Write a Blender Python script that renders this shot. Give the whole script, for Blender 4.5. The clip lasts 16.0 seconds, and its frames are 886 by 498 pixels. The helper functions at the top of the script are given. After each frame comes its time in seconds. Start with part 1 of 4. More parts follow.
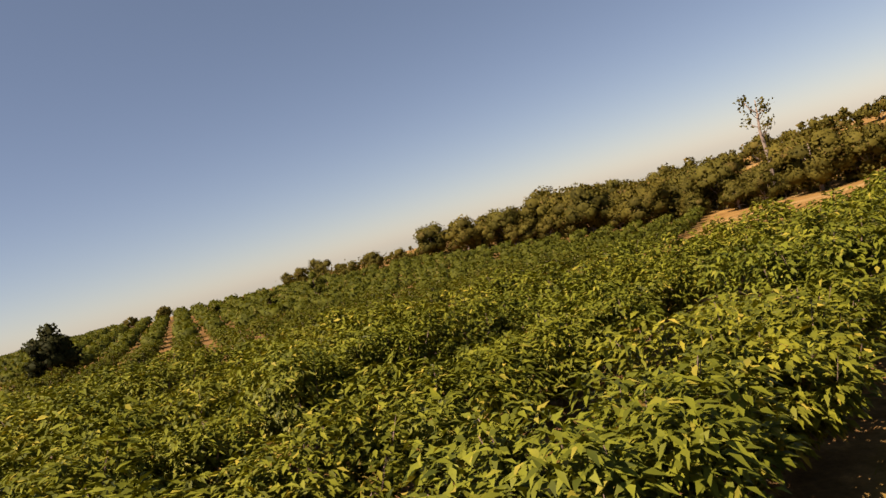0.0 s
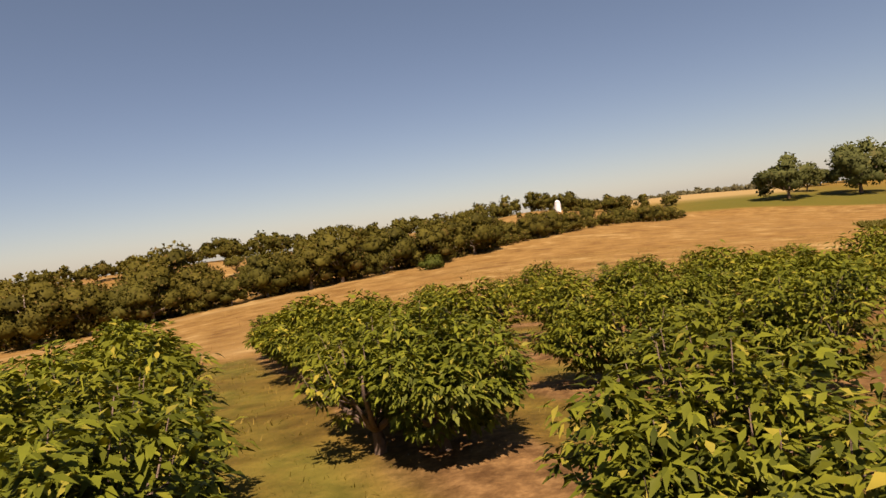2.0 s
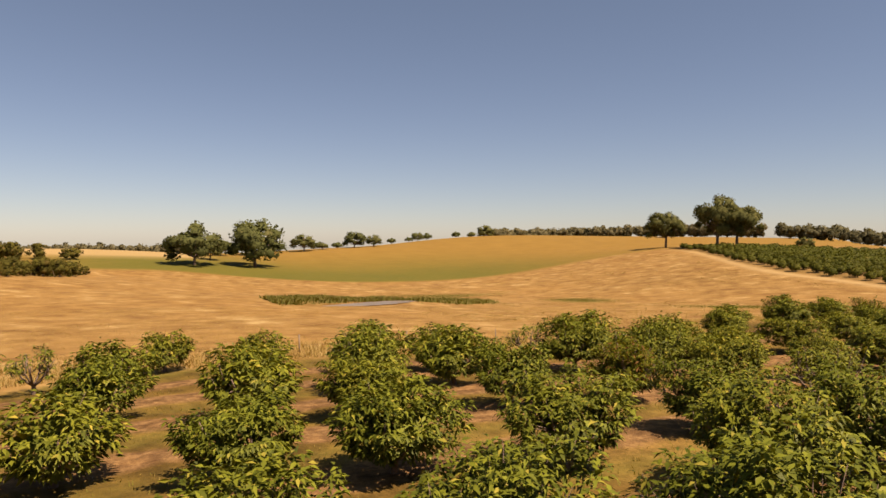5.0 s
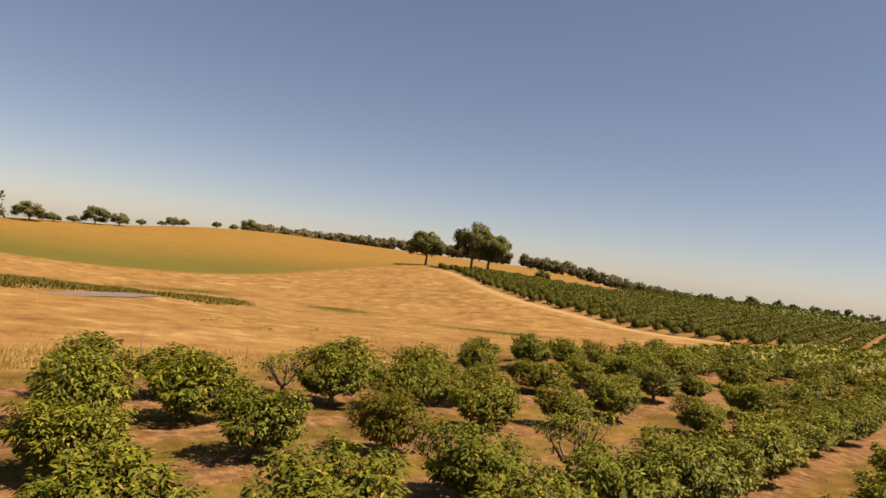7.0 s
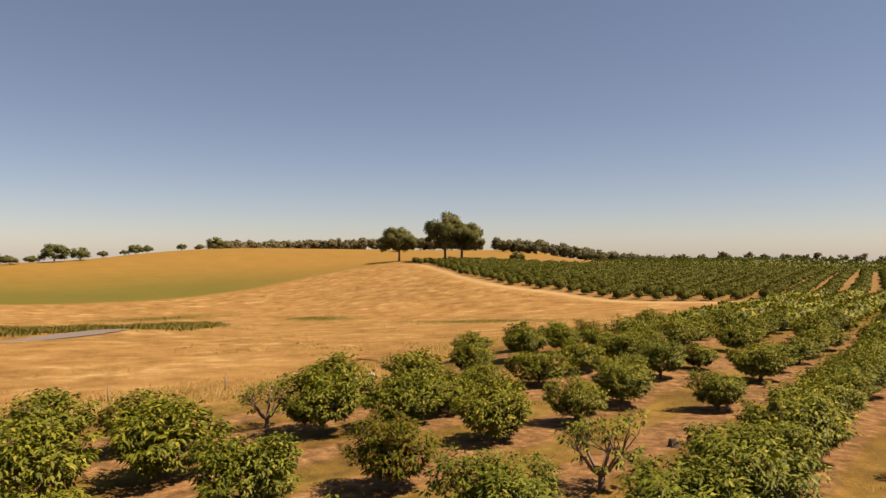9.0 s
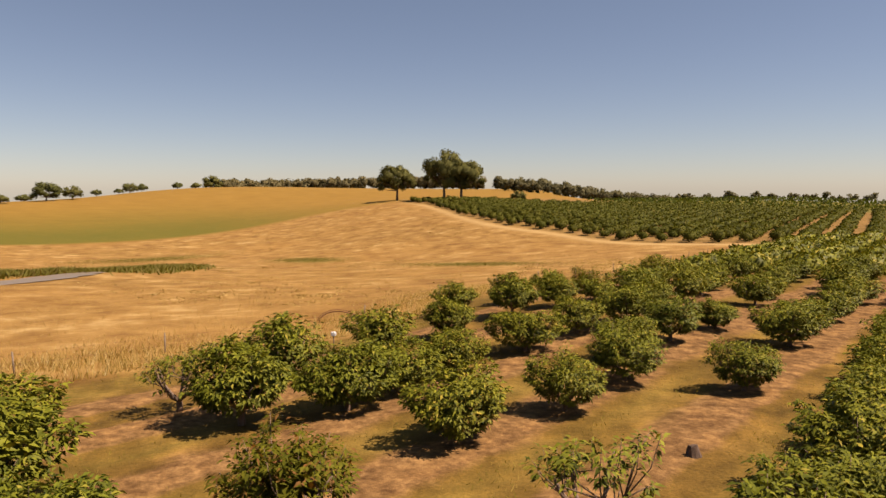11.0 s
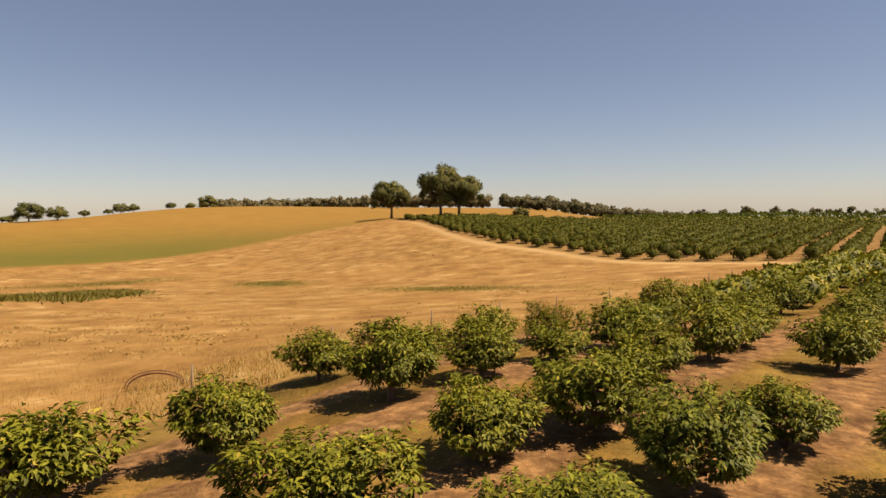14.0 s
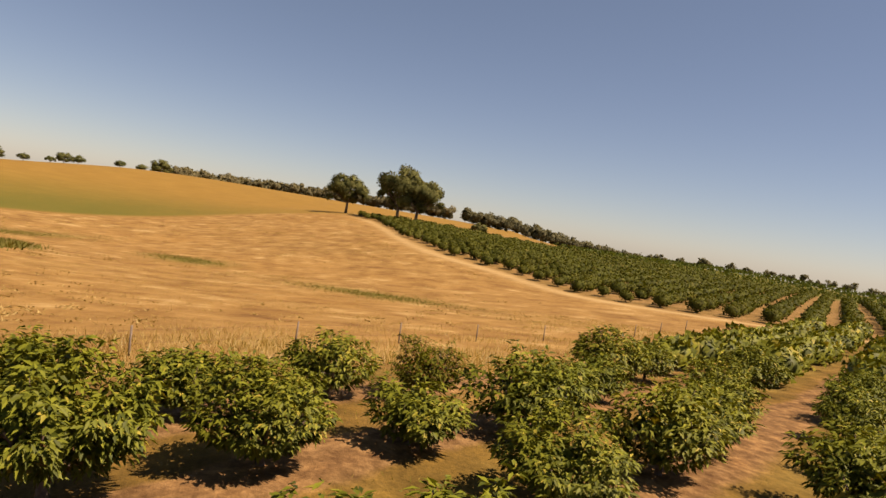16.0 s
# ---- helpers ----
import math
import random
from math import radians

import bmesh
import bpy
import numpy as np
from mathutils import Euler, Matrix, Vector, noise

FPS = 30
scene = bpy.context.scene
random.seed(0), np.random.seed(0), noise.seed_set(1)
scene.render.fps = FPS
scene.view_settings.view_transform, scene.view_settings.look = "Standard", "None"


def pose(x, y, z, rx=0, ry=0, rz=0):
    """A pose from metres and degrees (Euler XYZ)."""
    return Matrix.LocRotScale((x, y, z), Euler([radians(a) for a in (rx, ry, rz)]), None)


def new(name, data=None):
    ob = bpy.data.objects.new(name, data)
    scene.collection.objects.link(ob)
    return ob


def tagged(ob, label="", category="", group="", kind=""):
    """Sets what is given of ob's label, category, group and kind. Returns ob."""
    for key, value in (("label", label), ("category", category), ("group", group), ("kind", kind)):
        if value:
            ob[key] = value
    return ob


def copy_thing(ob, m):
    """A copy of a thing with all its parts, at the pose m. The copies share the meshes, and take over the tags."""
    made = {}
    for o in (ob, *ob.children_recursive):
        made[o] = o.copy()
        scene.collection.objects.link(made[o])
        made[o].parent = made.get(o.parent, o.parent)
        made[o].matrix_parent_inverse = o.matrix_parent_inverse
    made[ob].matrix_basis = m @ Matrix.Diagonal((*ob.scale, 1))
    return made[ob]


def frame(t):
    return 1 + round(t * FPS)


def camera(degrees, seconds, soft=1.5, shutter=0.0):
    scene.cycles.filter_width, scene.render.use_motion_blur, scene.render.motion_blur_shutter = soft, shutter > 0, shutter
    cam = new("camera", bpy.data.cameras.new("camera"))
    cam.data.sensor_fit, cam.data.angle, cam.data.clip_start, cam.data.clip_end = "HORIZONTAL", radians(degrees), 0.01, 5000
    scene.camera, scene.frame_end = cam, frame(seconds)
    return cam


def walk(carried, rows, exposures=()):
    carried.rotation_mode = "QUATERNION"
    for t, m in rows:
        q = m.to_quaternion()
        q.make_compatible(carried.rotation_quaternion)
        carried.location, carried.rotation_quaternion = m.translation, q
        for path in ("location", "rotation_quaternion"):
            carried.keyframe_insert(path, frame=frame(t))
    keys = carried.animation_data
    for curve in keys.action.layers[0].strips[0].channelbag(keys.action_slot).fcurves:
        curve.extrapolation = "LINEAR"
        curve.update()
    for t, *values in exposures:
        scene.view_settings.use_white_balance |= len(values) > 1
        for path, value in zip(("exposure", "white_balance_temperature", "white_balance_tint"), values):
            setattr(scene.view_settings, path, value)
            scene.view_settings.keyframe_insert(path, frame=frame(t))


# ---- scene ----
cam = camera(68.0, 16.0, soft=1.5)
PATH = [
    (0, pose(-15.58, -1.13, 6.60, 88.14, 16.60, -4.99)),
    (0.5, pose(-15.09, 0.25, 6.50, 90.37, 7.54, -19.97)),
    (1, pose(-14.36, 1.93, 6.29, 90.37, 8.76, -37.68)),
    (1.5, pose(-13.06, 3.41, 5.98, 88.65, 7.78, -54.11)),
    (2, pose(-11.49, 4.83, 5.78, 87.44, 7.50, -67.58)),
    (2.5, pose(-10.00, 6.05, 5.73, 93.15, 1.56, -76.56)),
    (3, pose(-8.97, 7.03, 5.78, 92.62, 0.33, -77.93)),
    (3.5, pose(-8.27, 7.77, 5.85, 91.59, 0.37, -76.82)),
    (4, pose(-7.68, 8.33, 6.05, 88.32, 11.67, -86.74)),
    (4.5, pose(-7.28, 8.47, 6.40, 88.10, 7.87, -102.17)),
    (5, pose(-6.94, 8.44, 6.84, 89.09, 0.13, -116.87)),
    (5.2, pose(-6.78, 8.34, 6.98, 89.22, -0.12, -122.66)),
    (7.3, pose(-4.54, 7.33, 7.84, 90.80, -5.51, -139.04)),
    (7.5, pose(-4.25, 7.22, 7.87, 90.90, -2.86, -139.30)),
    (8, pose(-3.67, 6.86, 7.91, 90.60, -2.51, -139.16)),
    (8.5, pose(-3.23, 6.44, 7.95, 90.62, -0.65, -139.51)),
    (8.7, pose(-3.09, 6.24, 7.99, 90.59, -0.12, -139.71)),
    (10.8, pose(-0.50, 0.91, 8.02, 84.78, 0.07, -138.92)),
    (11, pose(-0.00, -0.00, 8.00, 84.73, -0.04, -139.41)),
    (11.5, pose(1.11, -2.69, 7.89, 85.20, -0.38, -139.86)),
    (12, pose(2.26, -5.59, 7.70, 85.41, 0.76, -139.30)),
    (12.5, pose(3.47, -8.39, 7.45, 84.80, 0.27, -138.29)),
    (13, pose(4.62, -11.48, 7.20, 85.00, 0.29, -136.16)),
    (13.5, pose(5.76, -14.44, 6.90, 85.41, 0.11, -136.17)),
    (14, pose(6.99, -17.67, 6.50, 86.51, 0.39, -138.34)),
    (14.5, pose(8.02, -20.42, 6.19, 86.65, -4.02, -138.36)),
    (15, pose(8.98, -23.03, 5.97, 86.72, -6.29, -137.48)),
    (15.5, pose(10.07, -25.35, 5.84, 86.90, -5.96, -139.88)),
    (16, pose(11.04, -27.36, 5.85, 87.48, -8.74, -141.37)),
]
walk(cam, PATH, [(0.0, 1.0, 7100, 26), (1.0, 0.78, 7100, 26), (3.0, 0.8, 7100, 26), (5.0, 0.92, 7100, 26), (16.0, 0.9, 7100, 26)])

# ---- light ----
SUN_TO = Vector((-0.85, -0.45, 1.48)).normalized()
sun_data = bpy.data.lights.new("sun", "SUN")
sun_data.energy, sun_data.angle, sun_data.color = 5.0, radians(0.55), (1.0, 0.91, 0.76)
sun = new("sun", sun_data)
sun.matrix_world = Matrix.Translation((0, 0, 60)) @ SUN_TO.to_track_quat("Z", "Y").to_matrix().to_4x4()

world = bpy.data.worlds.new("sky")
scene.world = world
world.use_nodes = True
wn = world.node_tree
wn.nodes.clear()
sky = wn.nodes.new("ShaderNodeTexSky")
sky.sky_type, sky.sun_disc = "NISHITA", False
sky.sun_elevation = math.asin(SUN_TO.z)
sky.sun_rotation = math.atan2(SUN_TO.x, SUN_TO.y)
sky.altitude, sky.air_density, sky.dust_density, sky.ozone_density = 0.0, 0.8, 0.26, 0.7
bg = wn.nodes.new("ShaderNodeBackground")
bg.inputs["Strength"].default_value = 0.048
wo = wn.nodes.new("ShaderNodeOutputWorld")
haze = wn.nodes.new("ShaderNodeMix")
haze.data_type = "RGBA"
haze.inputs[0].default_value = 0.11
haze.inputs[7].default_value = (3.6, 5.6, 5.7, 1)
wn.links.new(sky.outputs[0], haze.inputs[6])
wn.links.new(haze.outputs[2], bg.inputs[0])
wn.links.new(bg.outputs[0], wo.inputs[0])


# ---- the lie of the land ----
# soft mounds and hollows: centre x, centre y, breadth, height
MOUNDS = [
    (0, -30, 70, 3.91), (0, -130, 70, -0.74), (60, -70, 60, -2.78), (70, 10, 60, -0.76), (70, 80, 60, -6.46),
    (0, 110, 60, -5.21), (-60, 100, 70, 4.35), (-60, 0, 80, -3.0), (140, -60, 70, -7.53), (150, 40, 90, -0.74),
    (190, -190, 60, 2.06), (110, -150, 60, -1.17), (60, -220, 90, 0.66), (260, -60, 100, -14.19), (260, 60, 120, 12.46),
    (380, -150, 130, -3.07), (330, -330, 150, 7.78), (520, 0, 220, -6.55), (150, -380, 160, -4.66), (-50, -330, 160, -4.03),
    (150, 230, 150, -1.49), (235, 125, 55, -7.04), (34, -28, 6.5, -1.09), (284, -26, 36, 3.0), (95, -378, 42, 4.79),
    (15, -385, 42, 4.0), (382, -4, 42, 6.08), (362, -105, 45, 6.66), (400, -208, 50, 6.03),
]
KNOLLS = [
    (110, -145, 26, 2.82), (75, -130, 26, 0.45), (140, -165, 26, 2.14), (190, -205, 30, 2.53), (120, -50, 26, 1.3),
    (110, -10, 40, 1.78), (205, -65, 30, 1.66), (240, 20, 36, -3.35), (60, 110, 40, -1.66), (20, 60, 30, -0.29),
    (60, 60, 30, 2.46), (395, -15, 40, -4.4), (370, -125, 40, -1.01), (360, -190, 45, 1.0), (345, -270, 50, 1.98),
    (130, -300, 45, -0.11), (45, -325, 45, -0.03), (236, 67, 19, 4.6),
]
# slight swells of the orchard floor, on a grid
SWELLS = [
    [-0.0, -0.01, -0.02, 0.04, 0.06, 0.03, 0.01], [-0.02, -0.13, -0.32, 0.2, 0.13, 0.24, 0.11],
    [-0.1, -0.46, -0.84, 0.06, 0.19, 0.39, 0.2], [-0.1, 0.07, 0.66, -0.56, 0.14, 0.03, 0.09],
    [-0.02, 0.17, 0.44, -0.2, 0.34, 0.04, 0.03], [-0.0, -0.13, -0.43, -0.2, -0.13, 0.04, 0.16],
]
POND = (101.5, -31.0, -4.7)
LEVEL = 4.3


def ramp(v, lo, hi):
    t = np.clip((v - lo) / (hi - lo), 0, 1)
    return t * t * (3 - 2 * t)


def land(x, y):
    x, y = np.asarray(x, float), np.asarray(y, float)
    z = np.full(x.shape, LEVEL)
    swells = [(-24 + 14 * i, -66 + 16 * j, 11, h) for i, line in enumerate(SWELLS) for j, h in enumerate(line)]
    for a, b, s, h in MOUNDS + KNOLLS + swells:
        z = z + h * np.exp(-((x - a) ** 2 + (y - b) ** 2) / (2 * s * s))
    # beyond the far field the country falls away
    z = z - 0.06 * 25 * np.logaddexp(0, (x - 412) / 25) * ramp(y + 0.8 * (x - 430), -330, -250)
    z = z - 0.05 * 30 * np.logaddexp(0, (0.46 * x + 0.89 * y - 205) / 30)
    # so it does to the south, behind the upper orchard
    z = z - 0.05 * 25 * np.logaddexp(0, (-y - 320) / 25) * ramp(-(x + 0.6 * (y + 320)), -240, -120)
    t, o = y - POND[1], x - POND[0]
    w = np.exp(-((t / 15) ** 4) - (o / 6.0) ** 4)
    return z * (1 - w) + POND[2] * w


def land1(x, y):
    return float(land(np.array(x), np.array(y)))


# most of the orchard's rows run north and south; beyond a corner others run north-east along a lane
TURN = radians(46)
UX, UY = math.sin(TURN), math.cos(TURN)
ROWS = [24.4, 20.6, 15.8, 11.0, 6.4, 1.6, -3.0, -7.6, -12.2, -16.8]
LANE_ROWS = [-8.0, -13.0, -17.7, -22.4, -27.1, -31.8, -36.5, -41.2, -45.9, -50.6]


def lane_coords(x, y):
    """How far a place lies across the lane, and how far along it."""
    return x * UY - y * UX, x * UX + y * UY


def row_gap(x, y):
    """How far a place lies from the nearest row of either kind."""
    x, y = np.asarray(x, float), np.asarray(y, float)
    n, u = lane_coords(x, y)
    straight = np.min(np.abs(x[..., None] - np.array(ROWS)), -1)
    slanting = np.min(np.abs(n[..., None] - np.array(LANE_ROWS)), -1)
    return np.where(n < -5.6, slanting, straight)


def orchard_edge(y):
    """Where the orchard ends and the meadow begins, as x for each y."""
    return 30.0 - 7.0 * ramp(-np.asarray(y, float), 38, 58)


def field_edge(y):
    """Where the far field begins, as x for each y."""
    return 205 + 45 * ramp(y, -70, 0) + np.where(y < -165, (y + 165) * 0.35, 0)


def upper_edge(x):
    """The near edge of the upper orchard, as y for each x."""
    return -124 - 14 * ramp(x, 50, 90) - 58 * ramp(x, 80, 190) ** 1.2


# ---- materials ----
def material(name):
    m = bpy.data.materials.new(name)
    m.use_nodes = True
    nt = m.node_tree
    nt.nodes.clear()
    out = nt.nodes.new("ShaderNodeOutputMaterial")
    p = nt.nodes.new("ShaderNodeBsdfPrincipled")
    nt.links.new(p.outputs[0], out.inputs[0])
    return m, nt, p, out


def noise_node(nt, scale, detail=4.0, rough=0.55, coords="Position"):
    n = nt.nodes.new("ShaderNodeTexNoise")
    n.inputs["Scale"].default_value = scale
    n.inputs["Detail"].default_value = detail
    n.inputs["Roughness"].default_value = rough
    if coords == "Position":
        g = nt.nodes.new("ShaderNodeNewGeometry")
        nt.links.new(g.outputs["Position"], n.inputs["Vector"])
    else:
        c = nt.nodes.new("ShaderNodeTexCoord")
        nt.links.new(c.outputs["Object"], n.inputs["Vector"])
    return n


def ramp_node(nt, source, stops):
    r = nt.nodes.new("ShaderNodeValToRGB")
    while len(r.color_ramp.elements) < len(stops):
        r.color_ramp.elements.new(0.5)
    for e, (at, c) in zip(r.color_ramp.elements, stops):
        e.position = at
        e.color = (*c, 1) if len(c) == 3 else c
    nt.links.new(source, r.inputs[0])
    return r


def mix_node(nt, fac, a, b, kind="MIX"):
    m = nt.nodes.new("ShaderNodeMix")
    m.data_type, m.blend_type = "RGBA", kind
    for sock, v in ((m.inputs["Factor"], fac), (m.inputs["A"], a), (m.inputs["B"], b)):
        if isinstance(v, (int, float)):
            sock.default_value = v
        elif isinstance(v, tuple):
            sock.default_value = (*v, 1)
        else:
            nt.links.new(v, sock)
    return m.outputs["Result"]


def maths(nt, op, a, b=None):
    m = nt.nodes.new("ShaderNodeMath")
    m.operation = op
    for sock, v in zip(m.inputs, (a, b)):
        if v is None:
            continue
        if isinstance(v, (int, float)):
            sock.default_value = v
        else:
            nt.links.new(v, sock)
    return m.outputs[0]


def leaf_material(name, dark, light, odd, gloss=0.55, through_light=0.30, odd_share=0.08, shine=0.06):
    m, nt, p, out = material(name)
    g = nt.nodes.new("ShaderNodeNewGeometry")
    isl = ramp_node(nt, g.outputs["Random Per Island"], [(0.0, dark), (1 - odd_share, light), (1 - odd_share / 2, odd)])
    o = nt.nodes.new("ShaderNodeObjectInfo")
    tree = ramp_node(nt, o.outputs["Random"], [(0.0, (0.80, 0.86, 0.80)), (1.0, (1.16, 1.10, 1.0))])
    col = mix_node(nt, 1.0, isl.outputs[0], tree.outputs[0], "MULTIPLY")
    fleck = noise_node(nt, 2.6, 4, 0.7)
    col = mix_node(nt, 0.65, col, ramp_node(nt, fleck.outputs[0], [(0.3, (0.55, 0.58, 0.5)), (0.52, (1.0, 1.0, 1.0)), (0.72, (1.35, 1.3, 1.25))]).outputs[0], "MULTIPLY")
    patch = noise_node(nt, 0.9, 3)
    col = mix_node(nt, ramp_node(nt, patch.outputs[0], [(0.35, (0, 0, 0)), (0.7, (0.35, 0.35, 0.35))]).outputs[0], col, light)
    nt.links.new(col, p.inputs["Base Color"])
    p.inputs["Roughness"].default_value = gloss
    p.inputs["Specular IOR Level"].default_value = shine
    t = nt.nodes.new("ShaderNodeBsdfTranslucent")
    warm = mix_node(nt, 1.0, col, (1.25, 1.15, 0.5), "MULTIPLY")
    nt.links.new(warm, t.inputs[0])
    mx = nt.nodes.new("ShaderNodeMixShader")
    mx.inputs[0].default_value = through_light
    nt.links.new(p.outputs[0], mx.inputs[1])
    nt.links.new(t.outputs[0], mx.inputs[2])
    nt.links.new(mx.outputs[0], out.inputs[0])
    return m


def plain_material(name, a, b, scale, rough=0.85, bump=0.0, metal=0.0, coords="Object"):
    m, nt, p, out = material(name)
    n = noise_node(nt, scale, 5, 0.6, coords)
    fine = noise_node(nt, scale * 6, 3, 0.6, coords)
    c = ramp_node(nt, n.outputs[0], [(0.3, a), (0.7, b)])
    col = mix_node(nt, 0.35, c.outputs[0], ramp_node(nt, fine.outputs[0], [(0.3, tuple(v * 0.6 for v in a)), (0.7, tuple(min(1, v * 1.25) for v in b))]).outputs[0])
    nt.links.new(col, p.inputs["Base Color"])
    p.inputs["Roughness"].default_value = rough
    p.inputs["Metallic"].default_value = metal
    if bump:
        bn = nt.nodes.new("ShaderNodeBump")
        bn.inputs["Strength"].default_value = bump
        bn.inputs["Distance"].default_value = 0.02
        nt.links.new(fine.outputs[0], bn.inputs["Height"])
        nt.links.new(bn.outputs[0], p.inputs["Normal"])
    return m


CHERRY_LEAF = leaf_material("cherry_leaf", (0.032, 0.042, 0.004), (0.172, 0.176, 0.016), (0.28, 0.225, 0.034), 0.55, 0.13, shine=0.12)
BROWN_LEAF = leaf_material("scorched_leaf", (0.050, 0.056, 0.006), (0.150, 0.140, 0.013), (0.205, 0.081, 0.031), odd_share=0.22)
OLIVE_LEAF = leaf_material("hill_leaf", (0.040, 0.048, 0.006), (0.106, 0.110, 0.014), (0.150, 0.124, 0.028), 0.6, 0.25)
UPPER_LEAF = leaf_material("upper_leaf", (0.036, 0.042, 0.005), (0.090, 0.090, 0.011), (0.12, 0.10, 0.018), 0.6, 0.2)
GUM_LEAF = leaf_material("gum_leaf", (0.042, 0.037, 0.007), (0.115, 0.096, 0.017), (0.140, 0.092, 0.028), 0.7, 0.2, 0.12)
OAK_LEAF = leaf_material("oak_leaf", (0.050, 0.054, 0.017), (0.128, 0.128, 0.040), (0.16, 0.135, 0.050), 0.7, 0.2)
# distant foliage: aerial haze is mixed into the colour, paler and bluer
HAZED_LEAF = leaf_material("hazed_leaf", (0.090, 0.079, 0.042), (0.150, 0.130, 0.066), (0.17, 0.14, 0.076), 0.8, 0.2)
PINE_LEAF = leaf_material("dark_needle", (0.010, 0.014, 0.004), (0.028, 0.031, 0.009), (0.043, 0.037, 0.012), 0.7, 0.15)
BUSH_LEAF = leaf_material("bright_bush_leaf", (0.056, 0.074, 0.012), (0.105, 0.118, 0.022), (0.124, 0.112, 0.031), 0.6, 0.3)
BARK = plain_material("orchard_bark", (0.10, 0.062, 0.040), (0.20, 0.135, 0.09), 6.0, 0.9, 0.6)
GUM_BARK = plain_material("gum_bark", (0.12, 0.085, 0.06), (0.34, 0.26, 0.19), 1.5, 0.85, 0.4)
RUST = plain_material("rusty_iron", (0.10, 0.04, 0.022), (0.20, 0.085, 0.045), 20.0, 0.8, 0.3, 0.4)
POST_WOOD = plain_material("grey_post_wood", (0.12, 0.085, 0.055), (0.24, 0.18, 0.12), 12.0, 0.9, 0.5)
WHITE = plain_material("white_paint", (0.72, 0.70, 0.66), (0.84, 0.83, 0.80), 5.0, 0.5)
STUMP = plain_material("old_stump", (0.04, 0.028, 0.02), (0.13, 0.08, 0.05), 9.0, 0.95, 0.8)
STRAW = leaf_material("straw_blade", (0.220, 0.143, 0.041), (0.363, 0.253, 0.094), (0.396, 0.319, 0.165), 0.8, 0.3, 0.15)
WEED = leaf_material("lane_weed", (0.094, 0.083, 0.011), (0.165, 0.138, 0.028), (0.286, 0.198, 0.055), 0.8, 0.3, 0.35)
TUSSOCK = leaf_material("tussock_blade", (0.150, 0.088, 0.028), (0.290, 0.185, 0.060), (0.38, 0.28, 0.12), 0.9, 0.2, 0.25)
REED = leaf_material("reed_blade", (0.085, 0.080, 0.014), (0.155, 0.128, 0.032), (0.187, 0.132, 0.050), 0.8, 0.3, 0.2)


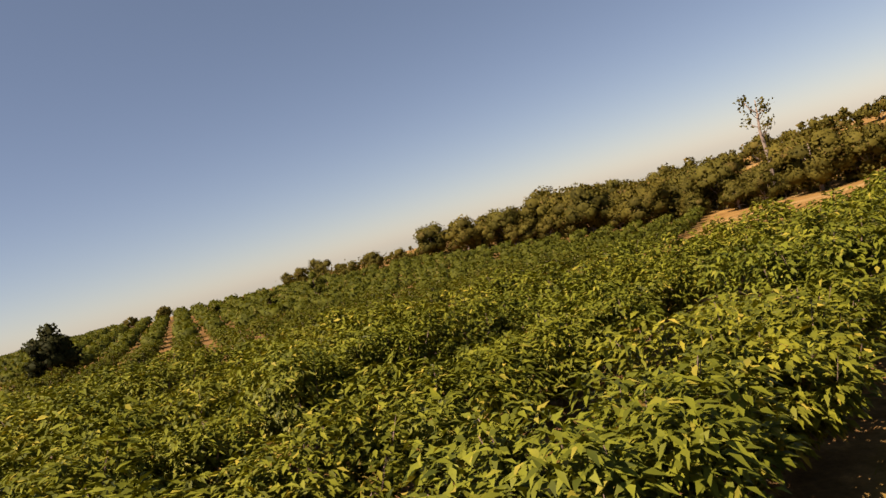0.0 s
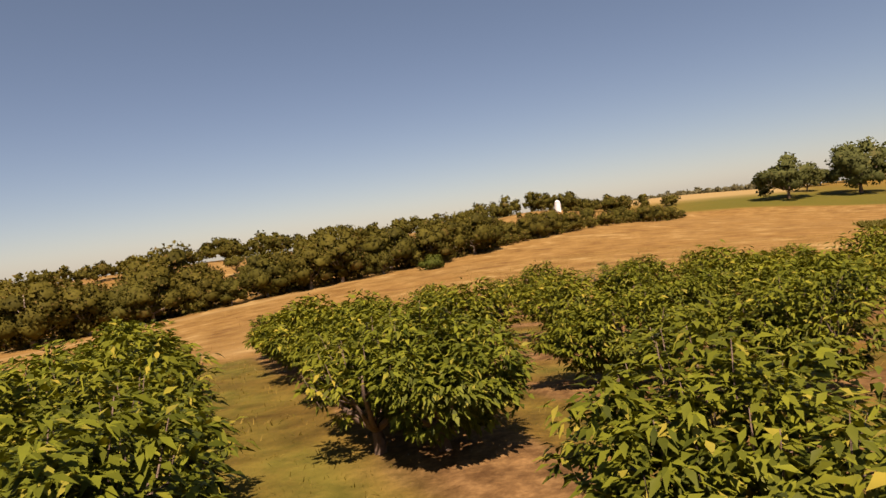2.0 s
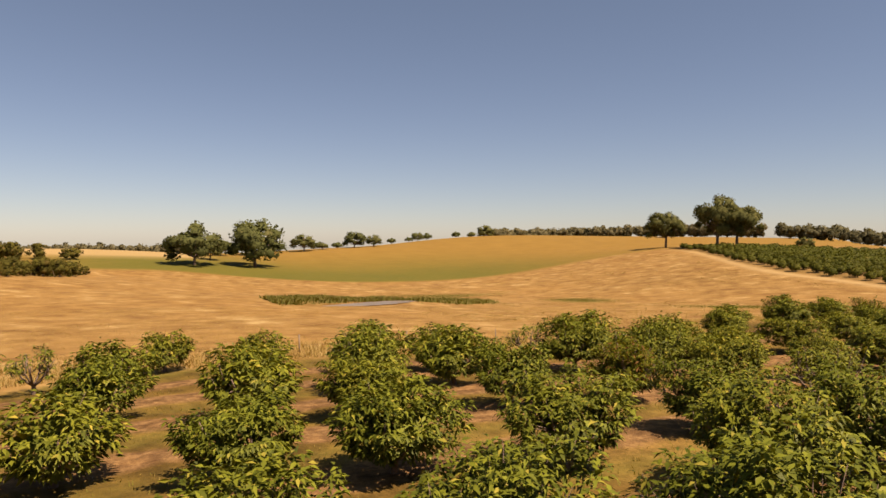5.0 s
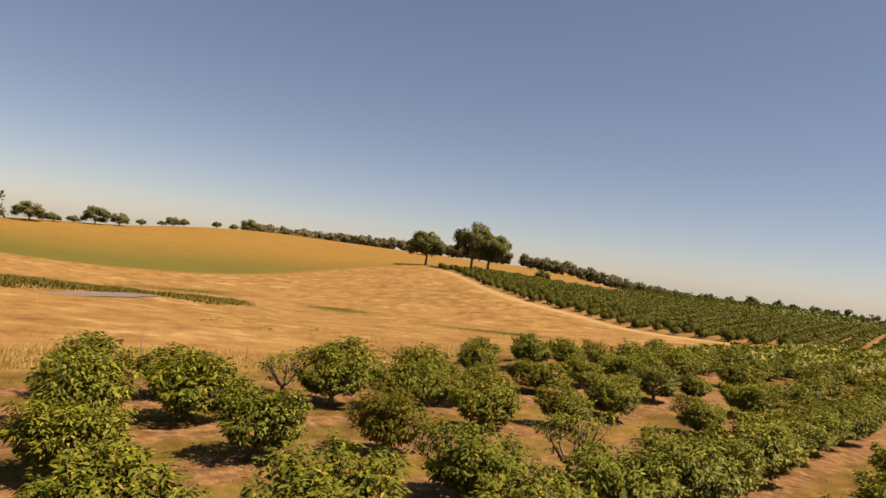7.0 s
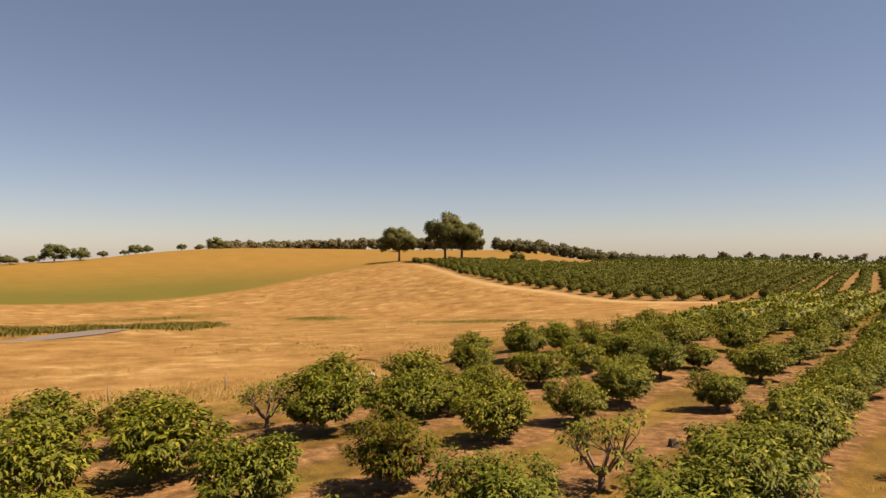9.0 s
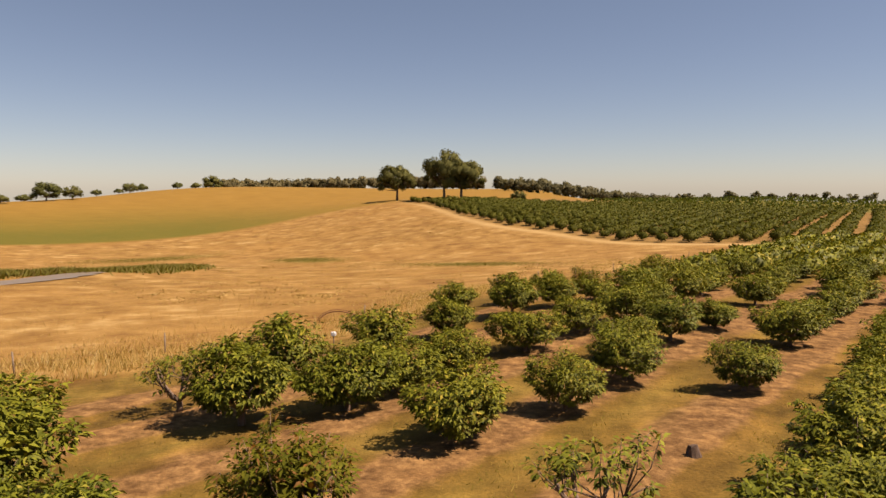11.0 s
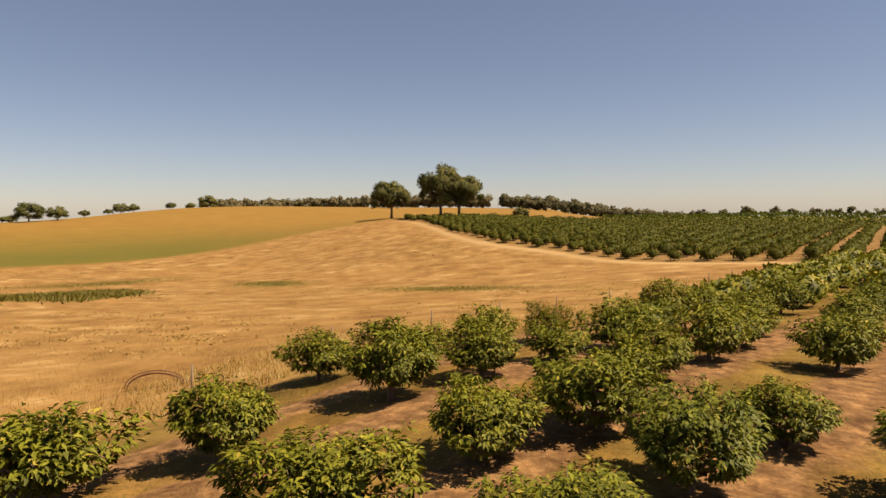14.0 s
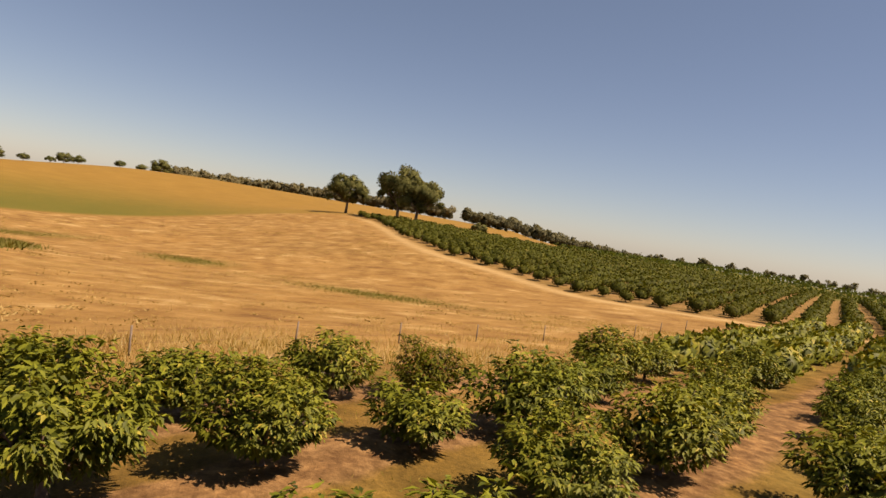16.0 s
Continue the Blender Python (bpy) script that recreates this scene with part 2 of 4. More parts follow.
def ground_material():
    m, nt, p, out = material("dry_country_ground")
    att = nt.nodes.new("ShaderNodeAttribute")
    att.attribute_name = "cover"
    sep = nt.nodes.new("ShaderNodeSeparateColor")
    nt.links.new(att.outputs["Color"], sep.inputs[0])
    att2 = nt.nodes.new("ShaderNodeAttribute")
    att2.attribute_name = "lane"
    sep2 = nt.nodes.new("ShaderNodeSeparateColor")
    nt.links.new(att2.outputs["Color"], sep2.inputs[0])
    big, mid = noise_node(nt, 0.035, 5, 0.6), noise_node(nt, 0.28, 6, 0.65)
    fine, grit = noise_node(nt, 2.2, 6, 0.7), noise_node(nt, 11.0, 4, 0.7)
    # streaks of bent grass lie across the slope
    geo = nt.nodes.new("ShaderNodeNewGeometry")
    mp = nt.nodes.new("ShaderNodeMapping")
    mp.inputs["Rotation"].default_value = (0, 0, radians(-44))
    nt.links.new(geo.outputs["Position"], mp.inputs["Vector"])
    stretch = nt.nodes.new("ShaderNodeMapping")
    stretch.inputs["Scale"].default_value = (0.10, 0.22, 1.0)
    nt.links.new(mp.outputs[0], stretch.inputs["Vector"])
    streak = nt.nodes.new("ShaderNodeTexNoise")
    streak.inputs["Scale"].default_value, streak.inputs["Detail"].default_value, streak.inputs["Roughness"].default_value = 1.0, 5.0, 0.6
    streak.inputs["Distortion"].default_value = 0.35
    nt.links.new(stretch.outputs[0], streak.inputs["Vector"])
    bent = maths(nt, "ADD", maths(nt, "MULTIPLY", streak.outputs[0], 0.55), maths(nt, "MULTIPLY", mid.outputs[0], 0.45))
    meadow = ramp_node(nt, bent, [(0.32, (0.150, 0.078, 0.023)), (0.44, (0.210, 0.120, 0.035)), (0.55, (0.252, 0.150, 0.047)), (0.66, (0.365, 0.255, 0.104))]).outputs[0]
    meadow = mix_node(nt, ramp_node(nt, big.outputs[0], [(0.35, (0, 0, 0)), (0.7, (0.330, 0.330, 0.330))]).outputs[0], meadow, (0.250, 0.128, 0.030))
    meadow = mix_node(nt, 0.5, meadow, ramp_node(nt, fine.outputs[0], [(0.25, (0.62, 0.57, 0.48)), (0.75, (1.2, 1.2, 1.2))]).outputs[0], "MULTIPLY")
    meadow = mix_node(nt, 0.75, meadow, ramp_node(nt, mid.outputs[0], [(0.28, (0.66, 0.58, 0.48)), (0.5, (1.0, 0.98, 0.95)), (0.72, (1.22, 1.24, 1.25))]).outputs[0], "MULTIPLY")
    # orchard floor: bare red-brown soil under the rows, straw and weeds between
    soil = ramp_node(nt, fine.outputs[0], [(0.25, (0.078, 0.036, 0.013)), (0.5, (0.165, 0.089, 0.032)), (0.75, (0.275, 0.160, 0.064))]).outputs[0]
    straw = ramp_node(nt, mid.outputs[0], [(0.3, (0.074, 0.046, 0.009)), (0.5, (0.140, 0.080, 0.017)), (0.7, (0.235, 0.136, 0.036))]).outputs[0]
    straw = mix_node(nt, 0.6, straw, ramp_node(nt, grit.outputs[0], [(0.28, (0.4, 0.38, 0.3)), (0.5, (0.95, 0.93, 0.9)), (0.74, (1.6, 1.5, 1.4))]).outputs[0], "MULTIPLY")
    soil = mix_node(nt, 0.45, soil, ramp_node(nt, grit.outputs[0], [(0.3, (0.55, 0.5, 0.45)), (0.55, (1.0, 1.0, 1.0)), (0.75, (1.5, 1.45, 1.35))]).outputs[0], "MULTIPLY")
    wob = maths(nt, "ADD", sep2.outputs[0], maths(nt, "MULTIPLY", maths(nt, "SUBTRACT", mid.outputs[0], 0.5), 1.7))
    under = ramp_node(nt, wob, [(0.35, (0, 0, 0)), (0.65, (1, 1, 1))]).outputs[0]
    floor_col = mix_node(nt, under, straw, soil)
    patch = noise_node(nt, 1.1, 5, 0.65)
    floor_col = mix_node(nt, 0.8, floor_col, ramp_node(nt, patch.outputs[0], [(0.3, (0.62, 0.6, 0.55)), (0.5, (1.0, 1.0, 1.0)), (0.68, (1.4, 1.36, 1.25))]).outputs[0], "MULTIPLY")
    green_amt = maths(nt, "MULTIPLY", sep2.outputs[1], ramp_node(nt, mid.outputs[0], [(0.36, (0.12, 0.12, 0.12)), (0.60, (0.9, 0.9, 0.9))]).outputs[0])
    floor_col = mix_node(nt, green_amt, floor_col, mix_node(nt, ramp_node(nt, patch.outputs[0], [(0.35, (0, 0, 0)), (0.65, (1, 1, 1))]).outputs[0], (0.066, 0.064, 0.008), (0.150, 0.122, 0.020)))
    col = mix_node(nt, sep.outputs[0], meadow, floor_col)
    # far fields: orange stubble and a green flush along its foot
    field = ramp_node(nt, streak.outputs[0], [(0.3, (0.180, 0.100, 0.018)), (0.7, (0.225, 0.130, 0.026))]).outputs[0]
    col = mix_node(nt, sep.outputs[2], col, field)
    gr = maths(nt, "MULTIPLY", sep.outputs[1], maths(nt, "ADD", 0.55, maths(nt, "MULTIPLY", mid.outputs[0], 0.8)))
    col = mix_node(nt, gr, col, mix_node(nt, big.outputs[0], (0.076, 0.078, 0.011), (0.118, 0.096, 0.014)))
    pale = maths(nt, "MULTIPLY", sep2.outputs[2], 1.0)
    col = mix_node(nt, pale, col, mix_node(nt, fine.outputs[0], (0.300, 0.192, 0.070), (0.400, 0.280, 0.120)))
    nt.links.new(col, p.inputs["Base Color"])
    p.inputs["Roughness"].default_value = 0.95
    p.inputs["Specular IOR Level"].default_value = 0.1
    bn = nt.nodes.new("ShaderNodeBump")
    bn.inputs["Strength"].default_value, bn.inputs["Distance"].default_value = 0.7, 0.10
    nt.links.new(mix_node(nt, 0.5, fine.outputs[0], grit.outputs[0]), bn.inputs["Height"])
    nt.links.new(bn.outputs[0], p.inputs["Normal"])
    return m


GROUND = ground_material()


# ---- mesh helpers ----
def mesh_from(name, verts, faces, mat, smooth=False, heart=None, soft=0.65):
    """A mesh of those corners and faces. heart: for foliage, the middle of each corner's clump, away from which its leaves are rounded."""
    if heart is not None:
        verts, faces = np.asarray(verts, float), np.array(faces)
        a, b, c = (verts[faces[:, i]] for i in range(3))
        flat = unit(np.cross(b - a, c - a))
        away = unit(verts - heart)
        back = (flat * away[faces[:, 0]]).sum(1) < 0
        faces[back] = faces[back][:, ::-1]
        flat[back] *= -1
        own = np.zeros(verts.shape)
        for i in range(3):
            np.add.at(own, faces[:, i], flat)
        rounded = unit(away * soft + unit(own) * (1 - soft))
    me = bpy.data.meshes.new(name)
    me.from_pydata(np.asarray(verts).tolist(), [], faces if isinstance(faces, list) else faces.tolist())
    me.materials.append(mat)
    if smooth:
        me.polygons.foreach_set("use_smooth", [True] * len(me.polygons))
    me.update()
    if heart is not None:
        me.polygons.foreach_set("use_smooth", [True] * len(me.polygons))
        me.normals_split_custom_set_from_vertices(rounded.tolist())
    return me


def part(name, me, parent=None, label=""):
    ob = new(name, me)
    if parent is not None:
        ob.parent = parent
    if label:
        ob["label"] = label
    return ob


def unit(v):
    return v / np.maximum(np.linalg.norm(v, axis=-1, keepdims=True), 1e-9)


def tube(path, radii, sides=6):
    """A tapered tube along a path, closed at its end."""
    path = np.asarray(path, float)
    d = unit(np.gradient(path, axis=0))
    ref = np.where(np.abs(d[:, 2:3]) > 0.9, [[1.0, 0, 0]], [[0, 0, 1.0]])
    a = unit(np.cross(d, ref))
    b = np.cross(d, a)
    ang = np.linspace(0, 2 * np.pi, sides, endpoint=False)
    ring = (a[:, None] * np.cos(ang)[None, :, None] + b[:, None] * np.sin(ang)[None, :, None]) * np.asarray(radii)[:, None, None]
    v = (path[:, None] + ring).reshape(-1, 3)
    f = []
    for i in range(len(path) - 1):
        for j in range(sides):
            k = (j + 1) % sides
            f.append((i * sides + j, i * sides + k, (i + 1) * sides + k, (i + 1) * sides + j))
    f.append(tuple((len(path) - 1) * sides + j for j in range(sides)))
    f.append(tuple(reversed(range(sides))))
    return v, f


def joined(pieces):
    vs, fs, n = [], [], 0
    for v, f in pieces:
        vs.append(np.asarray(v))
        fs += [tuple(int(i) + n for i in q) for q in f]
        n += len(v)
    return np.concatenate(vs), fs


def leaves(base, ahead, length, width, rng, curl=0.18, plain=False):
    """Drooping leaves folded along the midrib: five corners and four faces each, or four corners and two faces."""
    n = len(base)
    up = unit(np.array([0, 0, 1.0]) + rng.normal(0, 0.3, (n, 3)))
    side = unit(np.cross(ahead, up))
    top = np.cross(side, ahead)
    L, W = length[:, None], width[:, None]
    left = base + ahead * L * 0.42 + side * W * 0.5 + top * W * 0.16
    right = base + ahead * L * 0.42 - side * W * 0.5 + top * W * 0.16
    tip = base + ahead * L - top * L * curl
    if plain:
        k = (np.arange(n) * 4)[:, None]
        return np.stack([base, left, tip, right], 1).reshape(-1, 3), np.concatenate([k + [0, 2, 1], k + [0, 3, 2]])
    v = np.stack([base, left, base + ahead * L * 0.5 - top * W * 0.05, right, tip], 1).reshape(-1, 3)
    k = (np.arange(n) * 5)[:, None]
    return v, np.concatenate([k + [0, 2, 1], k + [0, 3, 2], k + [1, 2, 4], k + [2, 3, 4]])


def cards(base, size, rng, flat=0.0):
    """Small uneven four-cornered tufts of foliage, turned every way."""
    n = len(base)
    a = unit(rng.normal(0, 1, (n, 3)) * [1, 1, 1 - flat])
    b = unit(np.cross(a, rng.normal(0, 1, (n, 3))))
    s = size[:, None]
    q = rng.uniform(0.6, 1.15, (n, 4, 1))
    bend = np.cross(a, b) * s * 0.25
    v = np.stack([base + a * s * 0.62 * q[:, 0], base + b * s * 0.42 * q[:, 1] + bend, base - a * s * 0.62 * q[:, 2], base - b * s * 0.42 * q[:, 3] - bend * 0.4], 1).reshape(-1, 3)
    k = (np.arange(n) * 4)[:, None]
    return v, np.concatenate([k + [0, 1, 2], k + [0, 2, 3]])


def sprays(base, size, rng):
    """Small three-cornered leaf sprays, turned every way."""
    n = len(base)
    a = unit(rng.normal(0, 1, (n, 3)))
    b = unit(np.cross(a, rng.normal(0, 1, (n, 3))))
    s = size[:, None]
    q = rng.uniform(0.6, 1.1, (n, 3, 1))
    v = np.stack([base + a * s * 0.75 * q[:, 0], base - a * s * 0.4 * q[:, 1] + b * s * 0.6, base - a * s * 0.4 * q[:, 2] - b * s * 0.6], 1).reshape(-1, 3)
    return v, np.arange(3 * n).reshape(-1, 3)


# ---- orchard trees ----
def cherry_shape(seed, n_leaf, big=1.0, thin=False, plain=False, core=140, core_leaf=0.34):
    """A low vase-shaped fruit tree, about 2.2 m high and 3 m across: trunk with limbs, and leaves that hang in rosettes from upright shoots."""
    rng = np.random.default_rng(seed)
    n_limb, n_shoot = int(rng.integers(5, 8)), 30 if thin else 210
    wide, high, low = (1.0, 1.7, 0.5) if thin else (1.36 + rng.uniform(-0.13, 0.13), 1.8 + rng.uniform(-0.1, 0.1), 0.42)
    squash = rng.uniform(0.9, 1.1)
    wood = [tube([(0, 0, -0.25), (0.02, 0.01, 0.15), (0.0, 0.03, 0.45)], [0.12, 0.09, 0.08], 7)]
    limbs = []
    for i in range(n_limb):
        a = i / n_limb * 2 * np.pi + rng.uniform(-0.3, 0.3)
        reach, rise = wide * rng.uniform(0.5, 0.75), rng.uniform(1.0, 1.4)
        s = np.linspace(0, 1, 5)[:, None]
        way = np.array([np.cos(a), np.sin(a), 0])
        path = np.array([0, 0, 0.36]) + way * reach * s ** 0.8 + np.array([0, 0, rise - 0.36]) * s ** 1.25
        limbs.append(path + rng.normal(0, 0.03, path.shape) * s)
        wood.append(tube(limbs[-1], np.linspace(0.055, 0.015, 5), 5))
    # uneven outline: swells and dents round the crown
    p1, p2, p3 = rng.uniform(0, 6.28, 3)
    a = rng.uniform(0, 2 * np.pi, n_shoot)
    swell = 1 + 0.10 * np.sin(2 * a + p1) + 0.10 * np.sin(3 * a + p2) + 0.08 * np.sin(5 * a + p3)
    above = rng.random(n_shoot) < 0.52
    r = np.where(above, np.sqrt(rng.random(n_shoot)) * 0.97, 0)
    top = high * (1 - 0.24 * r ** 3) + 0.15 * np.sin(3.7 * r * np.cos(a) + p1) + 0.15 * np.sin(3.9 * r * np.sin(a) + p2) + np.abs(rng.normal(0, 0.15, n_shoot))
    h = rng.random(n_shoot) ** 0.8
    side_r = 0.36 + 0.64 * h ** 0.62
    z = np.where(above, top, low + 0.1 + h * (high * 0.74 - low - 0.1))
    r = np.where(above, r, side_r * rng.uniform(0.86, 1.04, n_shoot)) * wide * swell
    ends = np.stack([np.cos(a) * r * squash, np.sin(a) * r / squash, z], 1)
    lean = np.stack([np.cos(a) * r * 0.16, np.sin(a) * r * 0.16, np.where(above, 0.5, 0.16)], 1)
    starts = ends - lean * rng.uniform(0.8, 1.2, (n_shoot, 1)) - rng.normal(0, 0.04, (n_shoot, 3))
    for k in range(0, n_shoot, 1 if thin else 24 if plain else 5):
        limb = limbs[int(np.argmin([abs((math.atan2(q[-1][1], q[-1][0]) - a[k] + np.pi) % (2 * np.pi) - np.pi) for q in limbs]))]
        wood.append(tube([limb[3], starts[k], ends[k]], [0.018, 0.012, 0.004], 3))
    k = rng.integers(0, n_shoot, n_leaf)
    t = 1 - rng.random(n_leaf) ** 1.5
    base = starts[k] + (ends[k] - starts[k]) * t[:, None]
    turn = rng.uniform(0, 2 * np.pi, n_leaf)
    out = np.stack([np.cos(turn), np.sin(turn), np.zeros(n_leaf)], 1)
    base = base + out * rng.uniform(0.0, 0.10, (n_leaf, 1)) * (1 + 0.4 * big)
    base[:, 2] = np.maximum(base[:, 2], low + rng.uniform(0, 0.25, n_leaf))
    away = unit(base - np.array([0, 0, 1.0]))
    ahead = unit(out + away * 0.45 + np.stack([np.zeros(n_leaf)] * 2 + [rng.uniform(-1.15, 0.3, n_leaf)], 1))
    v, f = leaves(base, ahead, rng.uniform(0.12, 0.19, n_leaf) * big, rng.uniform(0.05, 0.075, n_leaf) * big, rng, curl=0.2, plain=plain)
    n_corner = 4 if plain else 5
    hearts = np.repeat(np.stack([base[:, 0] * 0.55, base[:, 1] * 0.55, base[:, 2] * 0.5 - 0.1], 1), n_corner, 0)
    if core and not thin:
        # older, larger foliage deep in the crown
        b = rng.normal(0, 1, (core, 3))
        b = unit(b) * rng.uniform(0.3, 0.76, (core, 1)) * [wide * 0.9, wide * 0.9, (high - low) * 0.5] + [0, 0, (high + low) / 2 - 0.04]
        cv, cf = leaves(b, unit(rng.normal(0, 1, (core, 3))), np.full(core, core_leaf), np.full(core, core_leaf * 0.8), rng, plain=True)
        f = np.concatenate([f, cf + len(v)])
        v = np.concatenate([v, cv])
        hearts = np.concatenate([hearts, np.repeat(np.tile(np.array([[0, 0, 0.4]]), (core, 1)), 4, 0)])
    return joined(wood), (v, f, hearts)


def make_cherry(name, seed, n_leaf, big=1.0, thin=False, leaf=None, label="", plain=False, core=140, core_leaf=0.34):
    wood, crown = cherry_shape(seed, n_leaf, big, thin, plain, core, core_leaf)
    root = new(name)
    root.empty_display_size = 0.3
    part("trunk", mesh_from("trunk", wood[0], wood[1], BARK, True), root)
    part("crown", mesh_from("crown", crown[0], crown[1], leaf or CHERRY_LEAF, heart=crown[2], soft=0.52), root)
    return tagged(root, label, "fruit tree", "orchard rows")


def lump_shape(detail):
    bm = bmesh.new()
    bmesh.ops.create_icosphere(bm, subdivisions=detail, radius=1.0)
    v = np.array([q.co[:] for q in bm.verts])
    f = np.array([[q.index for q in face.verts] for face in bm.faces])
    bm.free()
    return v, f


ROUGH_LUMP = lump_shape(1)


def tree_cards(seed, n, height, spread, bare, size, blobs, flat_top=0.0, clump=(0.13, 0.23), low=0.12):
    """Foliage of a large tree: uneven clumps, each thick with tufts, and gaps between: clump centres and foliage."""
    rng = np.random.default_rng(seed)
    c = []
    for i in range(blobs):
        a, r = rng.uniform(0, 2 * np.pi), math.sqrt(rng.uniform(0.0, 1.0))
        lift = rng.uniform(0, 1) ** 0.6
        roof = math.sqrt(max(0.0, 1 - r ** 2 * (0.86 - 0.3 * flat_top)))
        z = bare + (height - bare) * (low + (0.84 - low) * lift * roof)
        k = spread * rng.uniform(*clump)
        c.append((math.cos(a) * r * spread * 0.40, math.sin(a) * r * spread * 0.40, min(z, height - k * 0.8), k))
    c = np.array(c)
    k = rng.integers(0, len(c), n)
    d = unit(rng.normal(0, 1, (n, 3)) + [0, 0, 0.25])
    base = c[k, :3] + d * c[k, 3:4] * rng.uniform(0.66, 1.08, (n, 1)) * [1, 1, 0.86]
    v, f = sprays(base, rng.uniform(0.6, 1.3, n) * size, rng)
    mid = np.array([0, 0, bare + (height - bare) * 0.35])
    heart = np.repeat(c[k, :3] * 0.7 + mid * 0.3, 3, 0)
    vs, fs, hs, m = [v], [f], [heart], len(v)
    ball = ROUGH_LUMP
    for q in c:
        w = ball[0] * rng.uniform(0.5, 0.8, (len(ball[0]), 1)) * q[3] * [1, 1, 0.82] + q[:3]
        vs.append(w)
        fs.append(ball[1] + m)
        hs.append(np.tile(q[:3] * 0.7 + mid * 0.3, (len(w), 1)))
        m += len(w)
    return c, (np.concatenate(vs), np.concatenate(fs), np.concatenate(hs))


def make_big_tree(name, seed, height, spread, bare, n, size, blobs, leaf, bark, label, group, category="tree", flat_top=0.0, trunk_r=None, clump=(0.13, 0.23), low=0.12):
    rng = np.random.default_rng(seed + 1000)
    c, crown = tree_cards(seed, n, height, spread, bare, size, blobs, flat_top, clump, low)
    r0 = trunk_r or height * 0.028
    fork = bare + (height - bare) * 0.12
    bend = rng.normal(0, 0.03 * height, 2)
    pieces = [tube([(0, 0, -0.8), (bend[0] * 0.2, bend[1] * 0.2, fork * 0.5), (bend[0] * 0.5, bend[1] * 0.5, fork), (bend[0], bend[1], height * 0.72)], [r0 * 1.25, r0, r0 * 0.8, r0 * 0.2], 8)]
    for q in c[:: 1 if blobs < 16 else 2 if blobs < 40 else 3]:
        s = np.array([bend[0] * 0.4, bend[1] * 0.4, fork * rng.uniform(0.75, 1.0)])
        e = q[:3]
        m1 = s + (e - s) * 0.5 + np.array([(e[0] - s[0]) * 0.12, (e[1] - s[1]) * 0.12, -0.03 * height])
        pieces.append(tube([s, m1, e], [r0 * 0.42, r0 * 0.24, r0 * 0.07], 5))
    wv, wf = joined(pieces)
    root = new(name)
    part("trunk", mesh_from("trunk", wv, wf, bark, True), root)
    part("crown", mesh_from("crown", crown[0], crown[1], leaf, heart=crown[2], soft=0.8), root)
    return tagged(root, label, category, group)


PLACED = {}


def put(key, template, x, y, turn=0.0, size=1.0, sink=0.0, tall=1.0, z=None):
    """Stand a copy of a template (its first use is the template itself) on the land."""
    m = pose(x, y, (land1(x, y) if z is None else z) - sink, 0, 0, turn) @ Matrix.Diagonal((size, size, size * tall, 1))
    if key not in PLACED:
        PLACED[key] = True
        template.matrix_basis = m
        return template
    return copy_thing(template, m)


def stuff(name, batches, mat, label, category):
    """Many small pieces of one sort as one object. batches: pairs of corners and faces."""
    vs, fs, hs, n = [], [], [], 0
    for v, f, *h in batches:
        vs.append(v)
        fs.append(np.asarray(f) + n)
        hs += h
        n += len(v)
    ob = new(name, mesh_from(name, np.concatenate(vs), np.concatenate(fs), mat, heart=np.concatenate(hs) if hs else None))
    return tagged(ob, label, category, kind="stuff")


def turned(src, x, y, z, turn, size):
    c, s = math.cos(radians(turn)), math.sin(radians(turn))
    turn_by, at = np.array([[c, s, 0], [-s, c, 0], [0, 0, 1]]) * size, np.array([x, y, z])
    return src[0] @ turn_by + at, src[1], src[2] @ turn_by + at


def far_crown(seed, n_leaf, size):
    """Foliage of an orchard tree that is only seen from afar: thick lumps clad in coarse leaf sprays."""
    rng = np.random.default_rng(seed)
    vs, fs, hs, m = [], [], [], 0
    spin = rng.uniform(0, 6.28)
    lumps = []
    for i in range(4):
        a = spin + i * 1.57 + rng.uniform(-0.3, 0.3)
        c = np.array([math.cos(a) * 0.62, math.sin(a) * 0.62, 1.2 + rng.uniform(-0.08, 0.14)])
        r = rng.uniform(0.80, 0.98)
        lumps.append((*c, r))
        w = ROUGH_LUMP[0] * rng.uniform(0.8, 1.0, (len(ROUGH_LUMP[0]), 1)) * r * 0.92 * [1, 1, 0.9] + c
        vs.append(w)
        fs.append(ROUGH_LUMP[1] + m)
        m += len(w)
    lumps = np.array(lumps)
    k = rng.integers(0, 4, n_leaf)
    d = unit(rng.normal(0, 1, (n_leaf, 3)) + [0, 0, 0.3])
    base = lumps[k, :3] + d * lumps[k, 3:4] * rng.uniform(0.85, 1.12, (n_leaf, 1))
    v, f = sprays(base, rng.uniform(0.7, 1.2, n_leaf) * size, rng)
    v = np.concatenate(vs + [v])
    return v, np.concatenate(fs + [f + m]), np.tile(np.array([[0, 0, 0.5]]), (len(v), 1))


# ---- ground ----
def graded(breaks):
    """Coordinates with a step for each stretch."""
    out = []
    for lo, hi, step in breaks:
        out += list(np.arange(lo, hi, step))
    return np.array(out + [breaks[-1][1]])


